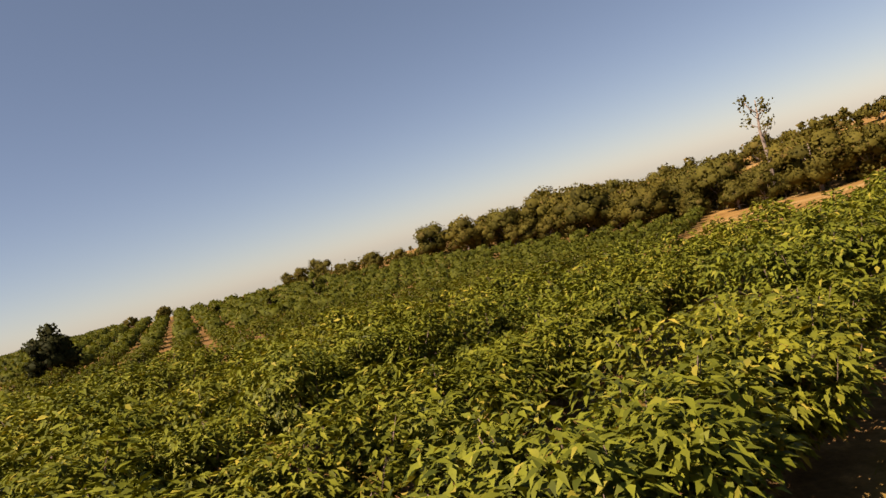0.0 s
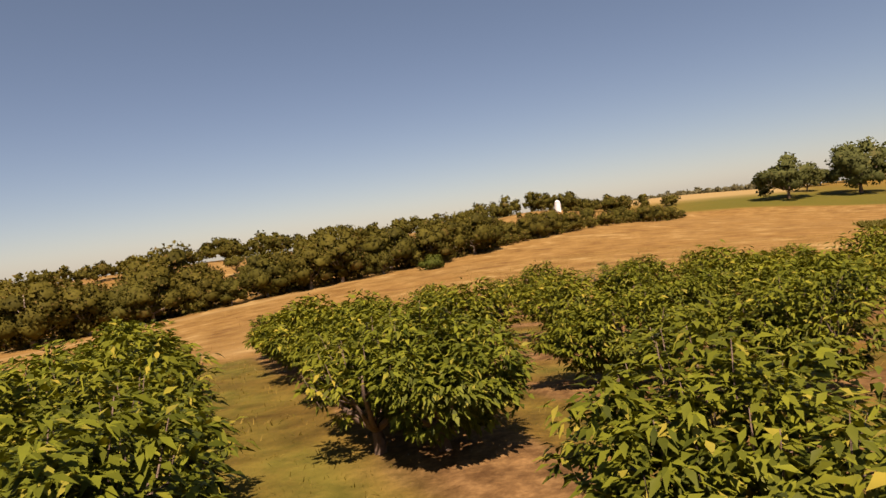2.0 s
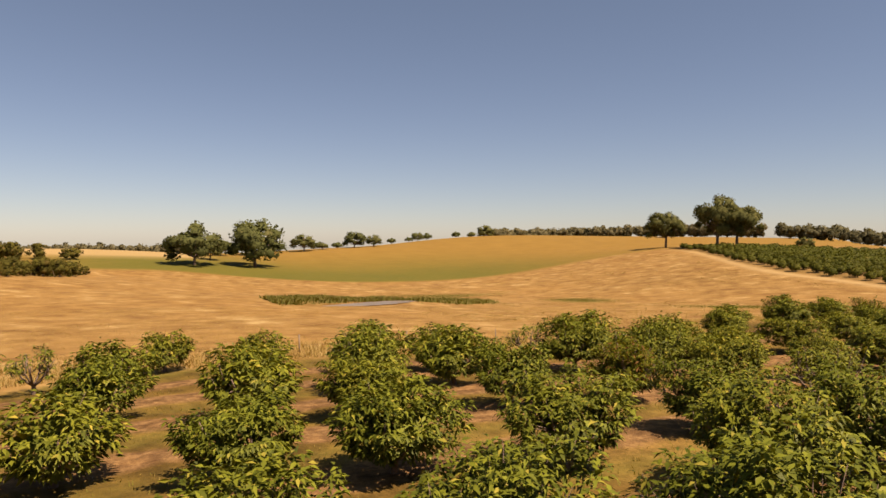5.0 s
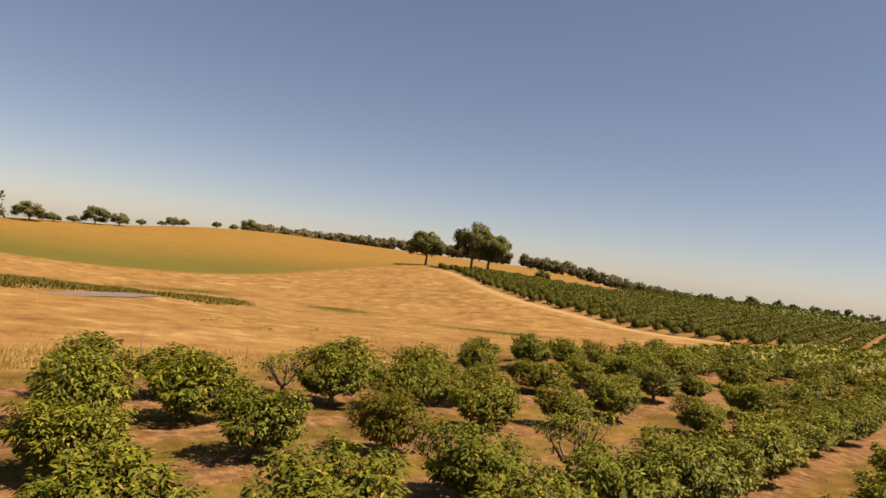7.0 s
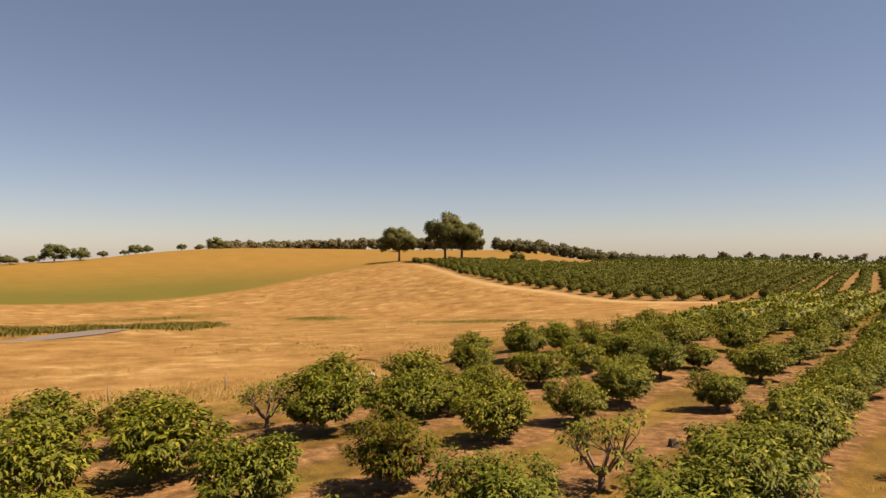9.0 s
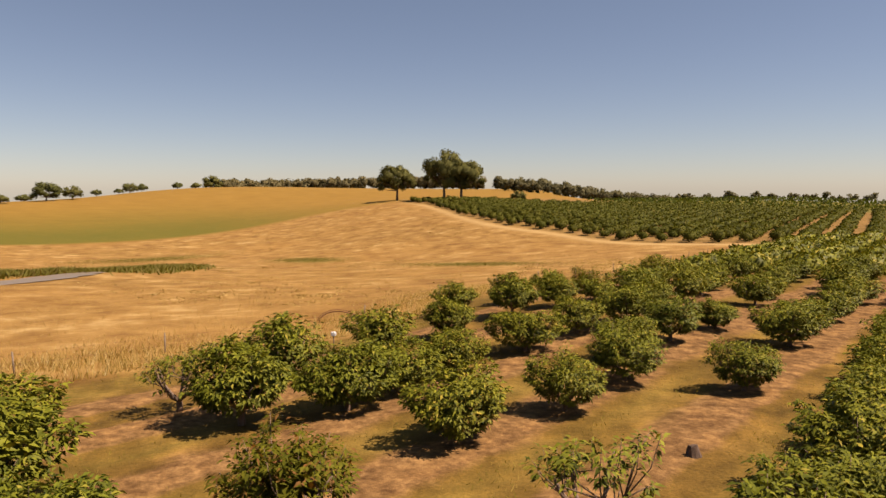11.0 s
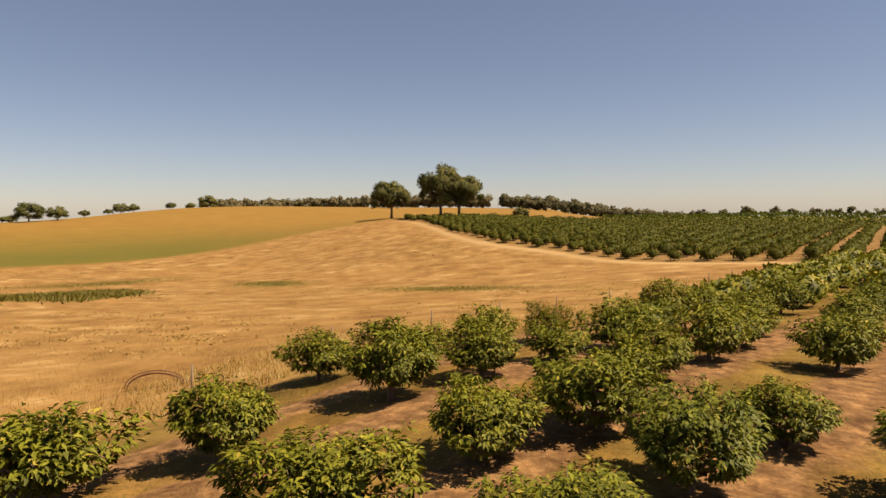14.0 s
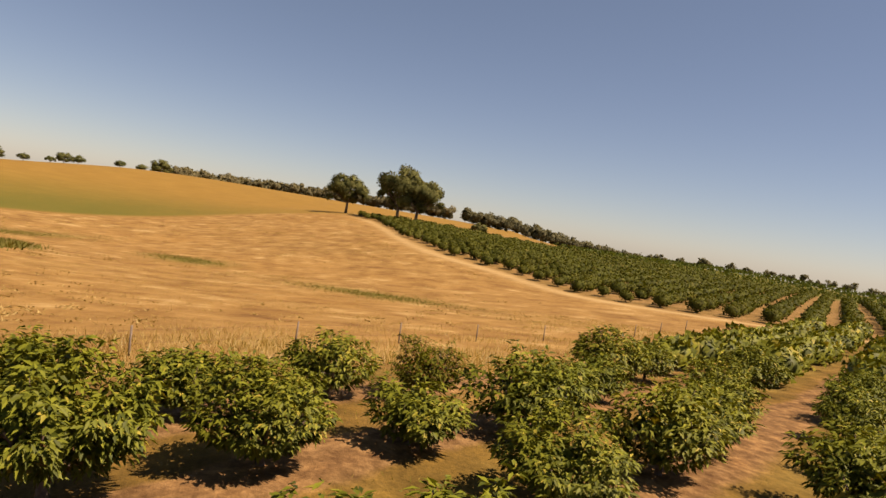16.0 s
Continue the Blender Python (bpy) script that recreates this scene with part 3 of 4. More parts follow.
def build_ground():
    far = [150.0 * 1.28 ** i for i in range(13)]
    xs = np.concatenate([-np.array(far[::-1]), graded([(-140, -45, 4), (-45, 60, 1.0), (60, 200, 2), (200, 260, 3), (260, 700, 11)]), np.array([v * 5 for v in far[:8]])])
    ys = np.concatenate([-700 - np.array(far[::-1]), graded([(-700, -270, 11), (-270, -208, 3), (-208, -112, 1.6), (-112, -75, 3), (-75, 60, 1.0), (60, 160, 3)]), 40 + np.array(far)])
    X, Y = np.meshgrid(xs, ys, indexing="ij")
    Z = land(X, Y)
    near_row = row_gap(X, Y)
    inside = ramp(orchard_edge(Y) - X, -1.5, 1.5) * ramp(-(X * UX + Y * UY) + 30, -1, 2) * np.where(X < -5, ramp(-Y, -23, -21), 1) * ramp(Y, -126, -121) * ramp(X, -90, -80)
    under = (1 - ramp(near_row, 0.6, 1.5)) * inside
    long_lane = np.exp(-((X * UY - Y * UX + 10.5) / 1.3) ** 4) * ramp(X * UX + Y * UY, -40, -20)
    lane = np.maximum(ramp(near_row, 1.2, 2.0) * inside * (0.45 + 0.55 * ramp(Y, -12, 8)), long_lane * 1.1 * inside)
    # low banks along the rows and a little unevenness
    rough = np.zeros(X.shape)
    for i in range(X.shape[0]):
        if -50 < xs[i] < 70:
            for j in range(X.shape[1]):
                if -80 < ys[j] < 70:
                    rough[i, j] = noise.noise((xs[i] * 0.45, ys[j] * 0.45, 0)) * 0.07 + noise.noise((xs[i] * 1.3, ys[j] * 1.3, 3)) * 0.03
    Z = Z + rough + 0.07 * under
    upper = ramp(upper_edge(X) + 1.5 - Y, 0, 2.5) * ramp(Y, -330, -315) * ramp(-X, -200 - 0, -180) * ramp(X, -120, -110)
    hill = np.where(X < -8, ramp(Y, 22, 25), ramp(X * UX + Y * UY, 31, 34)) * ramp(-(X - (Y - 56) * 0.62 - 6.5), -1, 2) * ramp(-Y, -166, -154) * ramp(X, -120, -100)
    soil = np.clip(inside + upper * 0.85 + hill * 0.9, 0, 1)
    edge = field_edge(Y)
    field = ramp(X - edge, -2, 8) * ramp(-Y, -70, -30) * (1 - upper)
    field = np.maximum(field, ramp(-Y, 330, 345) * ramp(X, 60, 200))
    green = ramp(X - edge, -1, 8) * (1 - ramp(X - edge, 25, 150)) * ramp(Y, -215, -110) * ramp(-Y, -60, 0)
    s, o = (X - 122) * 0.48 - (Y + 44) * 0.88, (X - 122) * 0.88 + (Y + 44) * 0.48
    pond = np.exp(-(s / 24) ** 4 - (o / 5.5) ** 2)
    wet = np.exp(-((X - 114) / 8) ** 2 - ((Y + 89) / 4.5) ** 2) + np.exp(-((X - 70) / 13) ** 2 - ((Y + 87) / 2.5) ** 2) * 0.8 + np.exp(-((X - 157) / 5) ** 2 - ((Y + 74) / 13) ** 2) * 0.7
    green = np.clip(green + pond * 0.9 + wet * 0.9, 0, 1)
    track = np.exp(-((X * UX + Y * UY - 37) / 3.2) ** 2) * ramp(X, -10, 10) * ramp(-X, -34, -10)
    forest_way = np.exp(-((Y - (118 - 0.68 * X)) / 3.0) ** 2) * ramp(X, 25, 40) * ramp(-X, -90, -70)
    edge_way = 1.1 * np.exp(-((Y - upper_edge(X) - 2.5) / 1.5) ** 2) * ramp(X, -30, 0) * ramp(-X, -192, -170)
    vines = ramp(-Y, 286, 291) * ramp(Y, -410, -395) * ramp(-X, -165, -150) * ramp(X, -160, -140)
    green = np.clip(green + vines, 0, 1)
    beyond = ramp(X, 396, 410) * ramp(-Y, 70, 120) * ramp(Y, -330, -300) + ramp(X, 285, 305) * ramp(Y, -36, -20)
    pale = np.clip(beyond * 0.8 + upper * 0.12 + track * 0.5 + forest_way * 0.6 + edge_way * 0.9, 0, 1)
    nx, ny = X.shape
    idx = np.arange(nx * ny).reshape(nx, ny)
    faces = np.stack([idx[:-1, :-1], idx[1:, :-1], idx[1:, 1:], idx[:-1, 1:]], -1).reshape(-1, 4)
    me = mesh_from("ground", np.stack([X, Y, Z], -1).reshape(-1, 3), faces, GROUND, True)
    for name, chans in (("cover", (soil, green, field)), ("lane", (np.clip(under + hill * 0.5 + upper * 0.4, 0, 1), lane, pale))):
        a = me.attributes.new(name, "FLOAT_COLOR", "POINT")
        a.data.foreach_set("color", np.stack([*chans, np.ones(X.shape)], -1).reshape(-1).astype(np.float32))
    return tagged(new("ground", me), "rolling dry grass country with orchard soil and fields", "ground", kind="structure")


build_ground()


# ---- the orchard round the camera ----
def path_gap(x, y):
    """How near the flight comes to a place, on plan."""
    a, b, c, d = np.array((-15.6, -1.1)), np.array((-6.9, 8.4)), np.array((0, 0)), np.array((11.1, -27.4))
    best = 1e9
    for p, q in ((a, b), (b, c), (c, d)):
        w = q - p
        t = np.clip(np.dot(np.array((x, y)) - p, w) / np.dot(w, w), 0, 1)
        best = min(best, float(np.linalg.norm(p + t * w - (x, y))))
    return best


# grown trees, row by row from the meadow inwards, and those whose size stands out
MEADOW_ROW = [(23.5, -22.6), (27.6, -33.4), (24.8, -36.0), (24.3, -40.0), (21.6, -5.7)]
SECOND_ROW = [(21.9, -26.1), (21.9, -31.9), (20.9, -35.3), (20.1, -38.8), (19.4, -42.4), (20.4, -46.0), (20.8, -49.8)]
THIRD_ROW = [(17.5, -0.5), (17.0, -4.2), (16.4, -24.9), (16.2, -29.4), (15.1, -32.8), (16.4, -38.8), (16.0, -43.2), (16.3, -47.4), (16.8, -51.4)]
FOURTH_ROW = [(11.5, -3.4), (11.4, -14.0), (10.6, -22.9), (11.9, -30.7), (11.2, -34.9), (12.0, -45.1), (12.3, -49.4)]
FIFTH_ROW = [(5.4, -5.7), (7.4, -33.7), (7.8, -38.0), (7.2, -42.2), (7.3, -46.5), (7.2, -50.8)]
CORNER = [(9.7, 9.6), (7.7, 5.9), (6.1, 3.0), (4.5, -0.4), (2.0, 7.0), (0.2, 4.0), (-1.6, 1.0), (12.2, 1.4), (14.2, 4.5), (17.6, 8.8), (25.0, 8.4), (29.6, 6.0), (27.2, 1.6), (24.8, -3.4), (11.0, 13.2), (12.0, 18.4), (14.8, 20.4), (17.8, 17.6), (21.0, 19.6), (30.0, 15.4), (22.5, 13.6), (19.4, 3.4), (25.5, 16.8)]
SMALL = [(16.9, -17.2, 1.02), (17.0, -20.4, 1.0), (11.9, -26.0, 0.95), (10.4, -18.2, 0.86), (6.6, -24.0, 0.92), (18.3, -11.4, 1.16), (16.6, -14.4, 1.2), (23.2, -16.5, 1.2)]


def orchard_plan():
    """Places of all fruit trees of the lower orchard: x, y, kind, size."""
    rng = random.Random(7)
    plan = [(x, y, "full", rng.uniform(1.02, 1.14) * (0.88 if y < -34 else 1.0)) for x, y in MEADOW_ROW + SECOND_ROW + THIRD_ROW + FOURTH_ROW + FIFTH_ROW]
    plan += [(x, y, "full", rng.uniform(0.98, 1.1)) for x, y in CORNER]
    plan += [(x, y, "full", size) for x, y, size in SMALL]
    # the close-set row beside them
    plan += [(1.5 + 0.05 * (-10 - y) + rng.uniform(-0.2, 0.2), y, "full", rng.uniform(0.95, 1.05)) for y in np.arange(-2.4, -54, -3.3).tolist()]
    # the rows' far ends, and the rows on the other side of the flight
    for x in (22.2, 17.9, 13.3, 8.7, 4.1):
        for k in range(16):
            if rng.random() > 0.04:
                plan.append((x + 0.13 * k + rng.uniform(-0.3, 0.3), -54.2 - 4.3 * k + rng.uniform(-0.35, 0.35), "full", rng.uniform(0.95, 1.1)))
    for x in (-3.0, -7.6, -12.2, -16.8):
        y = (x * UY + 4.0) / UX
        while y > -121:
            y -= 3.9 * rng.uniform(0.93, 1.07)
            if rng.random() > 0.05:
                plan.append((x + rng.uniform(-0.3, 0.3), y, "full", rng.uniform(0.95, 1.08)))
    rows = []
    for n in LANE_ROWS:
        # the ends step back towards the rise
        u = 29.5 if n > -10 else 20.5 + (n + 13) * 0.55
        while u > -70:
            u -= 2.8 * rng.uniform(0.93, 1.07)
            x, y = n * UY + u * UX, -n * UX + u * UY
            if y < -60 or x < -75 or (n > -10 and u < -30) or rng.random() < 0.03:
                continue
            rows.append((x + rng.uniform(-0.2, 0.2), y + rng.uniform(-0.2, 0.2), "full", rng.uniform(1.04, 1.14)))
    plan = [p for p in plan if min(math.hypot(p[0] - q[0], p[1] - q[1]) for q in rows) > 2.6] + rows
    plan += [(22.9, -2.0, "thin", 1.0), (21.4, -10.9, "thin", 1.05), (5.3, -10.3, "thin", 1.15), (26.8, 11.5, "thin", 0.95), (-2.4, 10.2, "thin", 1.0), (10.2, -7.3, "brown", 1.02), (22.9, -42.5, "brown", 0.85)]
    return plan


def build_orchard():
    plan = sorted(orchard_plan(), key=lambda p: path_gap(p[0], p[1]))
    label = "leafy green cherry tree in a dry orchard row"
    near = [make_cherry("cherry_tree", 10 + i, 5600, 0.98, label=label, core=240, core_leaf=0.22) for i in range(5)]
    close = [make_cherry("cherry_tree", 20 + i, 4600, 1.02, label=label, plain=True, core=220, core_leaf=0.25) for i in range(8)]
    middle = [make_cherry("cherry_tree", 40 + i, 2000, 1.4, label=label, plain=True) for i in range(4)]
    thin = make_cherry("young_cherry_tree", 80, 800, thin=True, label="thin young fruit tree with sparse leaves in the orchard")
    brown = make_cherry("scorched_cherry_tree", 81, 3000, leaf=BROWN_LEAF, label="cherry tree with browned, scorched leaves in the orchard")
    rng = random.Random(11)
    rest = []
    n = 0
    for x, y, kind, size in plan:
        gap = path_gap(x, y)
        turn = rng.uniform(0, 360)
        if kind == "thin":
            put("thin", thin, x, y, turn, size)
        elif kind == "brown":
            put("brown", brown, x, y, turn, size)
        elif n < 300:
            pool, tag = (near, "n") if gap < 4.5 else (close, "c") if gap < 13.0 else (middle, "m")
            i = rng.randrange(len(pool))
            put(tag + str(i), pool[i], x, y, turn, size, tall=rng.uniform(0.9, 1.04))
            n += 1
        else:
            rest.append((x, y, turn, size))
    for tag, pool in (("n", near), ("c", close), ("m", middle)):
        for i, t in enumerate(pool):
            if tag + str(i) not in PLACED:
                put(tag + str(i), t, -28.0 - 3 * i, -40.0 - 4 * i)
    if rest:
        src = far_crown(63, 300, 0.34)
        out = []
        for x, y, turn, size in rest:
            out.append(turned(src, x, y, land1(x, y), turn, size))
        stuff("orchard_row_foliage", out, CHERRY_LEAF, "far rows of leafy green cherry trees", "orchard")


build_orchard()


# ---- the upper orchard beyond the meadow ----
def build_upper_orchard():
    rng = random.Random(21)
    label = "dark green fruit tree in the upper orchard"
    pool = []
    for i in range(3):
        wood, crown = cherry_shape(90 + i, 4, 3.3, plain=True, core=0)[0], far_crown(190 + i, 380, 0.32)
        root = new("orchard_tree")
        part("trunk", mesh_from("trunk", wood[0], wood[1], BARK, True), root)
        part("crown", mesh_from("crown", crown[0], crown[1], UPPER_LEAF, heart=crown[2]), root)
        pool.append(tagged(root, label, "fruit tree", "upper orchard rows"))
    src = [far_crown(95 + i, 70, 0.5) for i in range(3)]
    places = []
    ax, ay = math.sin(radians(7)), -math.cos(radians(7))
    for i in range(-30, 60):
        for j in range(-10, 70):
            x = 41 + i * 5.0 * -ay + j * 3.7 * ax
            y = -127 + i * 5.0 * ax + j * 3.7 * ay
            x += rng.uniform(-0.4, 0.4)
            y += rng.uniform(-0.4, 0.4)
            if y > float(upper_edge(np.array(x))) - 0.5 or x > 186 or x < -70 or y < -284:
                continue
            if x > 100 and y < -205 - (186 - x) * 0.9:
                continue
            if rng.random() < 0.03:
                continue
            places.append((x, y))
    places.sort(key=lambda p: float(upper_edge(np.array(p[0]))) - p[1] + 0.15 * abs(p[0] - 90))
    rest = []
    for k, (x, y) in enumerate(places):
        turn, size = rng.uniform(0, 360), rng.uniform(0.86, 1.06)
        if k < 200:
            put("u" + str(k % 3), pool[k % 3], x, y, turn, size)
        else:
            rest.append(turned(src[k % 3], x, y, land1(x, y), turn, size))
    stuff("upper_orchard_foliage", rest, UPPER_LEAF, "dense far rows of dark green orchard trees", "orchard")


build_upper_orchard()


def build_vines():
    g = np.random.default_rng(23)
    out = []
    for i in range(22):
        n = 420
        x = g.uniform(-150, 155, n)
        y = -290 - i * 4.2 + 0.03 * x + g.normal(0, 0.3, n)
        base = np.stack([x, y, land(x, y) + g.uniform(0.5, 2.1, n)], 1)
        out.append(cards(base, g.uniform(0.8, 1.4, n), g))
    stuff("vine_rows", out, BUSH_LEAF, "far light green rows of vines behind the orchard", "vineyard")


build_vines()


# ---- the orchard on the rise ----
def build_hill_orchard():
    rng = random.Random(31)
    pool = []
    for i in range(3):
        wood, crown = cherry_shape(110 + i, 330, 2.7, plain=True, core=70, core_leaf=0.55)
        root = new("hill_tree")
        part("trunk", mesh_from("trunk", wood[0], wood[1], GUM_BARK, True), root)
        part("crown", mesh_from("crown", crown[0], crown[1], OLIVE_LEAF, heart=crown[2]), root)
        pool.append(tagged(root, "small round fruit tree with a pale trunk on the rise", "fruit tree", "hill orchard rows"))
    src = [far_crown(115 + i, 150, 0.42) for i in range(3)]
    ux, uy = 0.53, 0.85
    places = []
    for i in range(0, 34):
        for j in range(-24, 34):
            x = 5.5 + j * 4.6 * ux - i * 5.4 * uy + rng.uniform(-0.3, 0.3)
            y = 58 + j * 4.6 * uy + i * 5.4 * ux + rng.uniform(-0.3, 0.3)
            if (x * UX + y * UY < 33.5 if x > -8 else y < 24.5) or y > min(152, 146 - 0.8 * (x + 5)) or x < -105:
                continue
            if x > (y - 56) * 0.62 + 8 or rng.random() < 0.04:
                continue
            places.append((x, y))
    places.sort(key=lambda p: math.hypot(p[0] + 15, p[1] - 5))
    rest = []
    for k, (x, y) in enumerate(places):
        turn, size = rng.uniform(0, 360), rng.uniform(0.86, 1.02)
        if k < 150:
            put("h" + str(k % 3), pool[k % 3], x, y, turn, size)
        else:
            rest.append(turned(src[k % 3], x, y, land1(x, y), turn, size))
    if rest:
        stuff("hill_orchard_foliage", rest, OLIVE_LEAF, "far rows of small round fruit trees on the rise", "orchard")


build_hill_orchard()


# ---- woods ----
WOOD_EDGE = [(-46, 167), (-24, 159), (-5, 152), (22, 130), (40, 108), (58, 88), (72, 75), (82, 65), (97, 53), (126, 42), (162, 33), (207, 18), (232, 11)]


def along_line(line, step, rng):
    out = []
    for (x0, y0), (x1, y1) in zip(line, line[1:]):
        n = max(1, int(math.hypot(x1 - x0, y1 - y0) / step))
        for i in range(n):
            t = (i + rng.uniform(0.1, 0.9)) / n
            d = math.hypot(x1 - x0, y1 - y0)
            out.append((x0 + (x1 - x0) * t, y0 + (y1 - y0) * t, -(y1 - y0) / d, (x1 - x0) / d))
    return out


def build_woods():
    rng = random.Random(41)
    gums = [make_big_tree("gum_tree", 200 + i, 11.4 + 0.5 * (i % 4), 9.6 + 0.8 * (i % 3), 0.4 + 0.3 * (i % 3), 2600, 0.46, 26, GUM_LEAF, GUM_BARK, "olive-brown gum tree in the woodland edge", "woodland trees", flat_top=0.55, clump=(0.15, 0.25), low=0.02) for i in range(6)]
    backs = [make_big_tree("gum_tree", 220 + i, 13.0, 11.0, 1.5, 1100, 0.62, 15, GUM_LEAF, GUM_BARK, "tall olive-brown gum tree within the woodland", "woodland trees", flat_top=0.6, clump=(0.17, 0.27)) for i in range(3)]
    for off, step, pool, tag in ((3, 4.3, gums, "g"), (8, 5.2, gums, "g"), (14, 5.6, backs, "k"), (21, 6.6, backs, "k"), (30, 8.0, backs, "k"), (40, 9.0, backs, "k"), (52, 10.0, backs, "k")):
        for x, y, nx, ny in along_line(WOOD_EDGE, step, rng):
            o = off + rng.uniform(-2.2, 2.2)
            px, py = x + nx * o, y + ny * o
            i = rng.randrange(len(pool))
            small = 0.6 if x > 150 else 0.76 if x > 118 else 0.98 if x > 90 else 1.02 if x > 70 else 1.2 if x > 46 else 1.26 if x > 5 else 0.76 if x > -14 else 0.42
            put(tag + str(i), pool[i], px, py, rng.uniform(0, 360), small * rng.uniform(0.78, 1.12), tall=rng.uniform(0.9, 1.06))
    # undergrowth along the foot of the woods
    g = np.random.default_rng(5)
    out = []
    for x, y, nx, ny in along_line(WOOD_EDGE, 2.6, rng):
        o = rng.uniform(2, 12)
        px, py = x + nx * o, y + ny * o
        base = np.array([px, py, land1(px, py) + 1.1]) + g.normal(0, 1, (110, 3)) * [1.4, 1.4, 0.7]
        out.append(cards(base, g.uniform(0.4, 0.8, 110), g))
    stuff("woodland_undergrowth", out, GUM_LEAF, "dark scrub under the woodland edge", "undergrowth")
    # taller crowns that stand out of the woods
    put("k0", backs[0], 128, 86, 30, 0.75, tall=1.12)
    put("k1", backs[1], 66, 104, 80, 0.7, tall=1.0)
    put("k2", backs[2], 74, 98, 10, 0.7, tall=1.02)
    bush = make_big_tree("bush", 240, 2.4, 4.6, 0.2, 2200, 0.26, 14, BUSH_LEAF, BARK, "bright green rounded bush by the woodland", "", "bush")
    put("bush", bush, 90.5, 50.0, 0, 1.0)


build_woods()


def build_bare_tree():
    """A half-dead gum with a few tufts at the ends of bare limbs."""
    rng = np.random.default_rng(77)
    root = new("half_dead_tree")
    pieces = [tube([(0, 0, -0.5), (0.2, 0.1, 5), (0.1, 0.3, 9), (0.5, 0.2, 13.2)], [0.35, 0.28, 0.2, 0.06], 7)]
    tips = []
    for i in range(9):
        a, h = rng.uniform(0, 6.28), rng.uniform(8, 12.5)
        s = np.array([0.2, 0.2, h])
        e = s + np.array([math.cos(a) * rng.uniform(1.0, 2.4), math.sin(a) * rng.uniform(1.0, 2.4), rng.uniform(0.8, 2.0)])
        pieces.append(tube([s, (s + e) / 2 + [0, 0, -0.2], e], [0.09, 0.06, 0.025], 5))
        tips.append(e)
    v, f = joined(pieces)
    part("trunk", mesh_from("trunk", v, f, GUM_BARK, True), root)
    base = np.repeat(np.array(tips), 26, 0) + rng.normal(0, 0.42, (len(tips) * 26, 3))
    cv, cf = cards(base, rng.uniform(0.25, 0.55, len(base)), rng)
    part("crown", mesh_from("crown", cv, cf, GUM_LEAF), root)
    x, y = 50.9, 106.6
    root.matrix_basis = pose(x, y, land1(x, y)) @ Matrix.Scale(1.3, 4)
    tagged(root, "half-dead gum with bare limbs and few leaf tufts", "tree")


build_bare_tree()


# ---- single trees on the hills ----
def build_hill_trees():
    oak = [make_big_tree("oak", 300 + i, 17.0, 20.0, 3.8, 8500, 0.5, 52, OAK_LEAF, BARK, "broad dark oak standing on the dry hill", "oaks on the ridge", flat_top=0.3, trunk_r=0.5, clump=(0.06, 0.13)) for i in range(3)]
    put("o0", oak[0], 203, -206, 20, 1.0)
    put("o1", oak[1], 180.5, -211.5, 70, 1.12, tall=1.16)
    put("o2", oak[2], 175.5, -216.5, 140, 1.12, tall=1.0)
    field = [make_big_tree("field_tree", 320 + i, 15.0, 17.0, 1.0, 2600, 0.7, 36, OAK_LEAF, BARK, "spreading dark tree in the dry field", "field trees", flat_top=0.3, clump=(0.09, 0.17)) for i in range(4)]
    for k, (x, y, size, tall) in enumerate(((271, -45, 1.5, 0.96), (268, -21, 1.34, 0.9), (292, -30, 0.7, 0.9), (330, -40, 0.7, 0.85), (338, -58, 0.72, 0.85), (355, -88, 0.7, 0.8), (360, -100, 0.62, 0.75),
                                            (372, -112, 0.5, 0.75), (368, -122, 0.6, 0.8), (372, -136, 0.5, 0.85), (392, -156, 0.55, 0.85), (396, -170, 0.5, 0.85), (402, -179, 0.38, 0.8), (406, -188, 0.36, 0.85),
                                            (408, -212, 0.62, 0.85), (414, -228, 0.7, 0.8), (420, -244, 0.6, 0.85), (166, -246, 0.36, 0.8), (400, -110, 0.7, 0.8), (410, -125, 0.7, 0.8))):
        put("f" + str(k % 4) + "t", field[k % 4], x, y, 57 * k, size, tall=tall)
    pine = make_big_tree("conifer", 340, 11.0, 8.0, 0.6, 4500, 0.45, 30, PINE_LEAF, BARK, "dense dark conifer beside the hill orchard", "", "tree")
    put("pine", pine, -47, 60, 0, 0.56)
    shrubs = [make_big_tree("young_gum", 350 + i, 5.6, 2.4, 1.0, 700, 0.30, 9, OLIVE_LEAF, BARK, "slender young tree rising above the hill orchard", "young trees on the rise") for i in range(2)]
    for k, (x, y, s) in enumerate(((-46, 110, 0.72), (-27.6, 97, 1.0), (-58, 72, 0.8), (-36, 104, 0.7))):
        put("s" + str(k % 2), shrubs[k % 2], x, y, 80 * k, s)
    sky = [make_big_tree("skyline_tree", 360 + i, 8.5, 7.6, 2.0, 1000, 0.6, 12, GUM_LEAF, GUM_BARK, "rounded tree on the skyline behind the hill orchard", "skyline trees", flat_top=0.5) for i in range(2)]
    for k, (x, y, s) in enumerate(((-68, 131, 0.4), (-62, 134, 0.5), (-57.5, 136, 0.52), (-48.5, 140, 0.5), (-40, 143, 0.48), (-33, 146, 0.6), (-27, 148, 0.8))):
        put("y" + str(k % 2), sky[k % 2], x, y, 80 * k, s)


build_hill_trees()


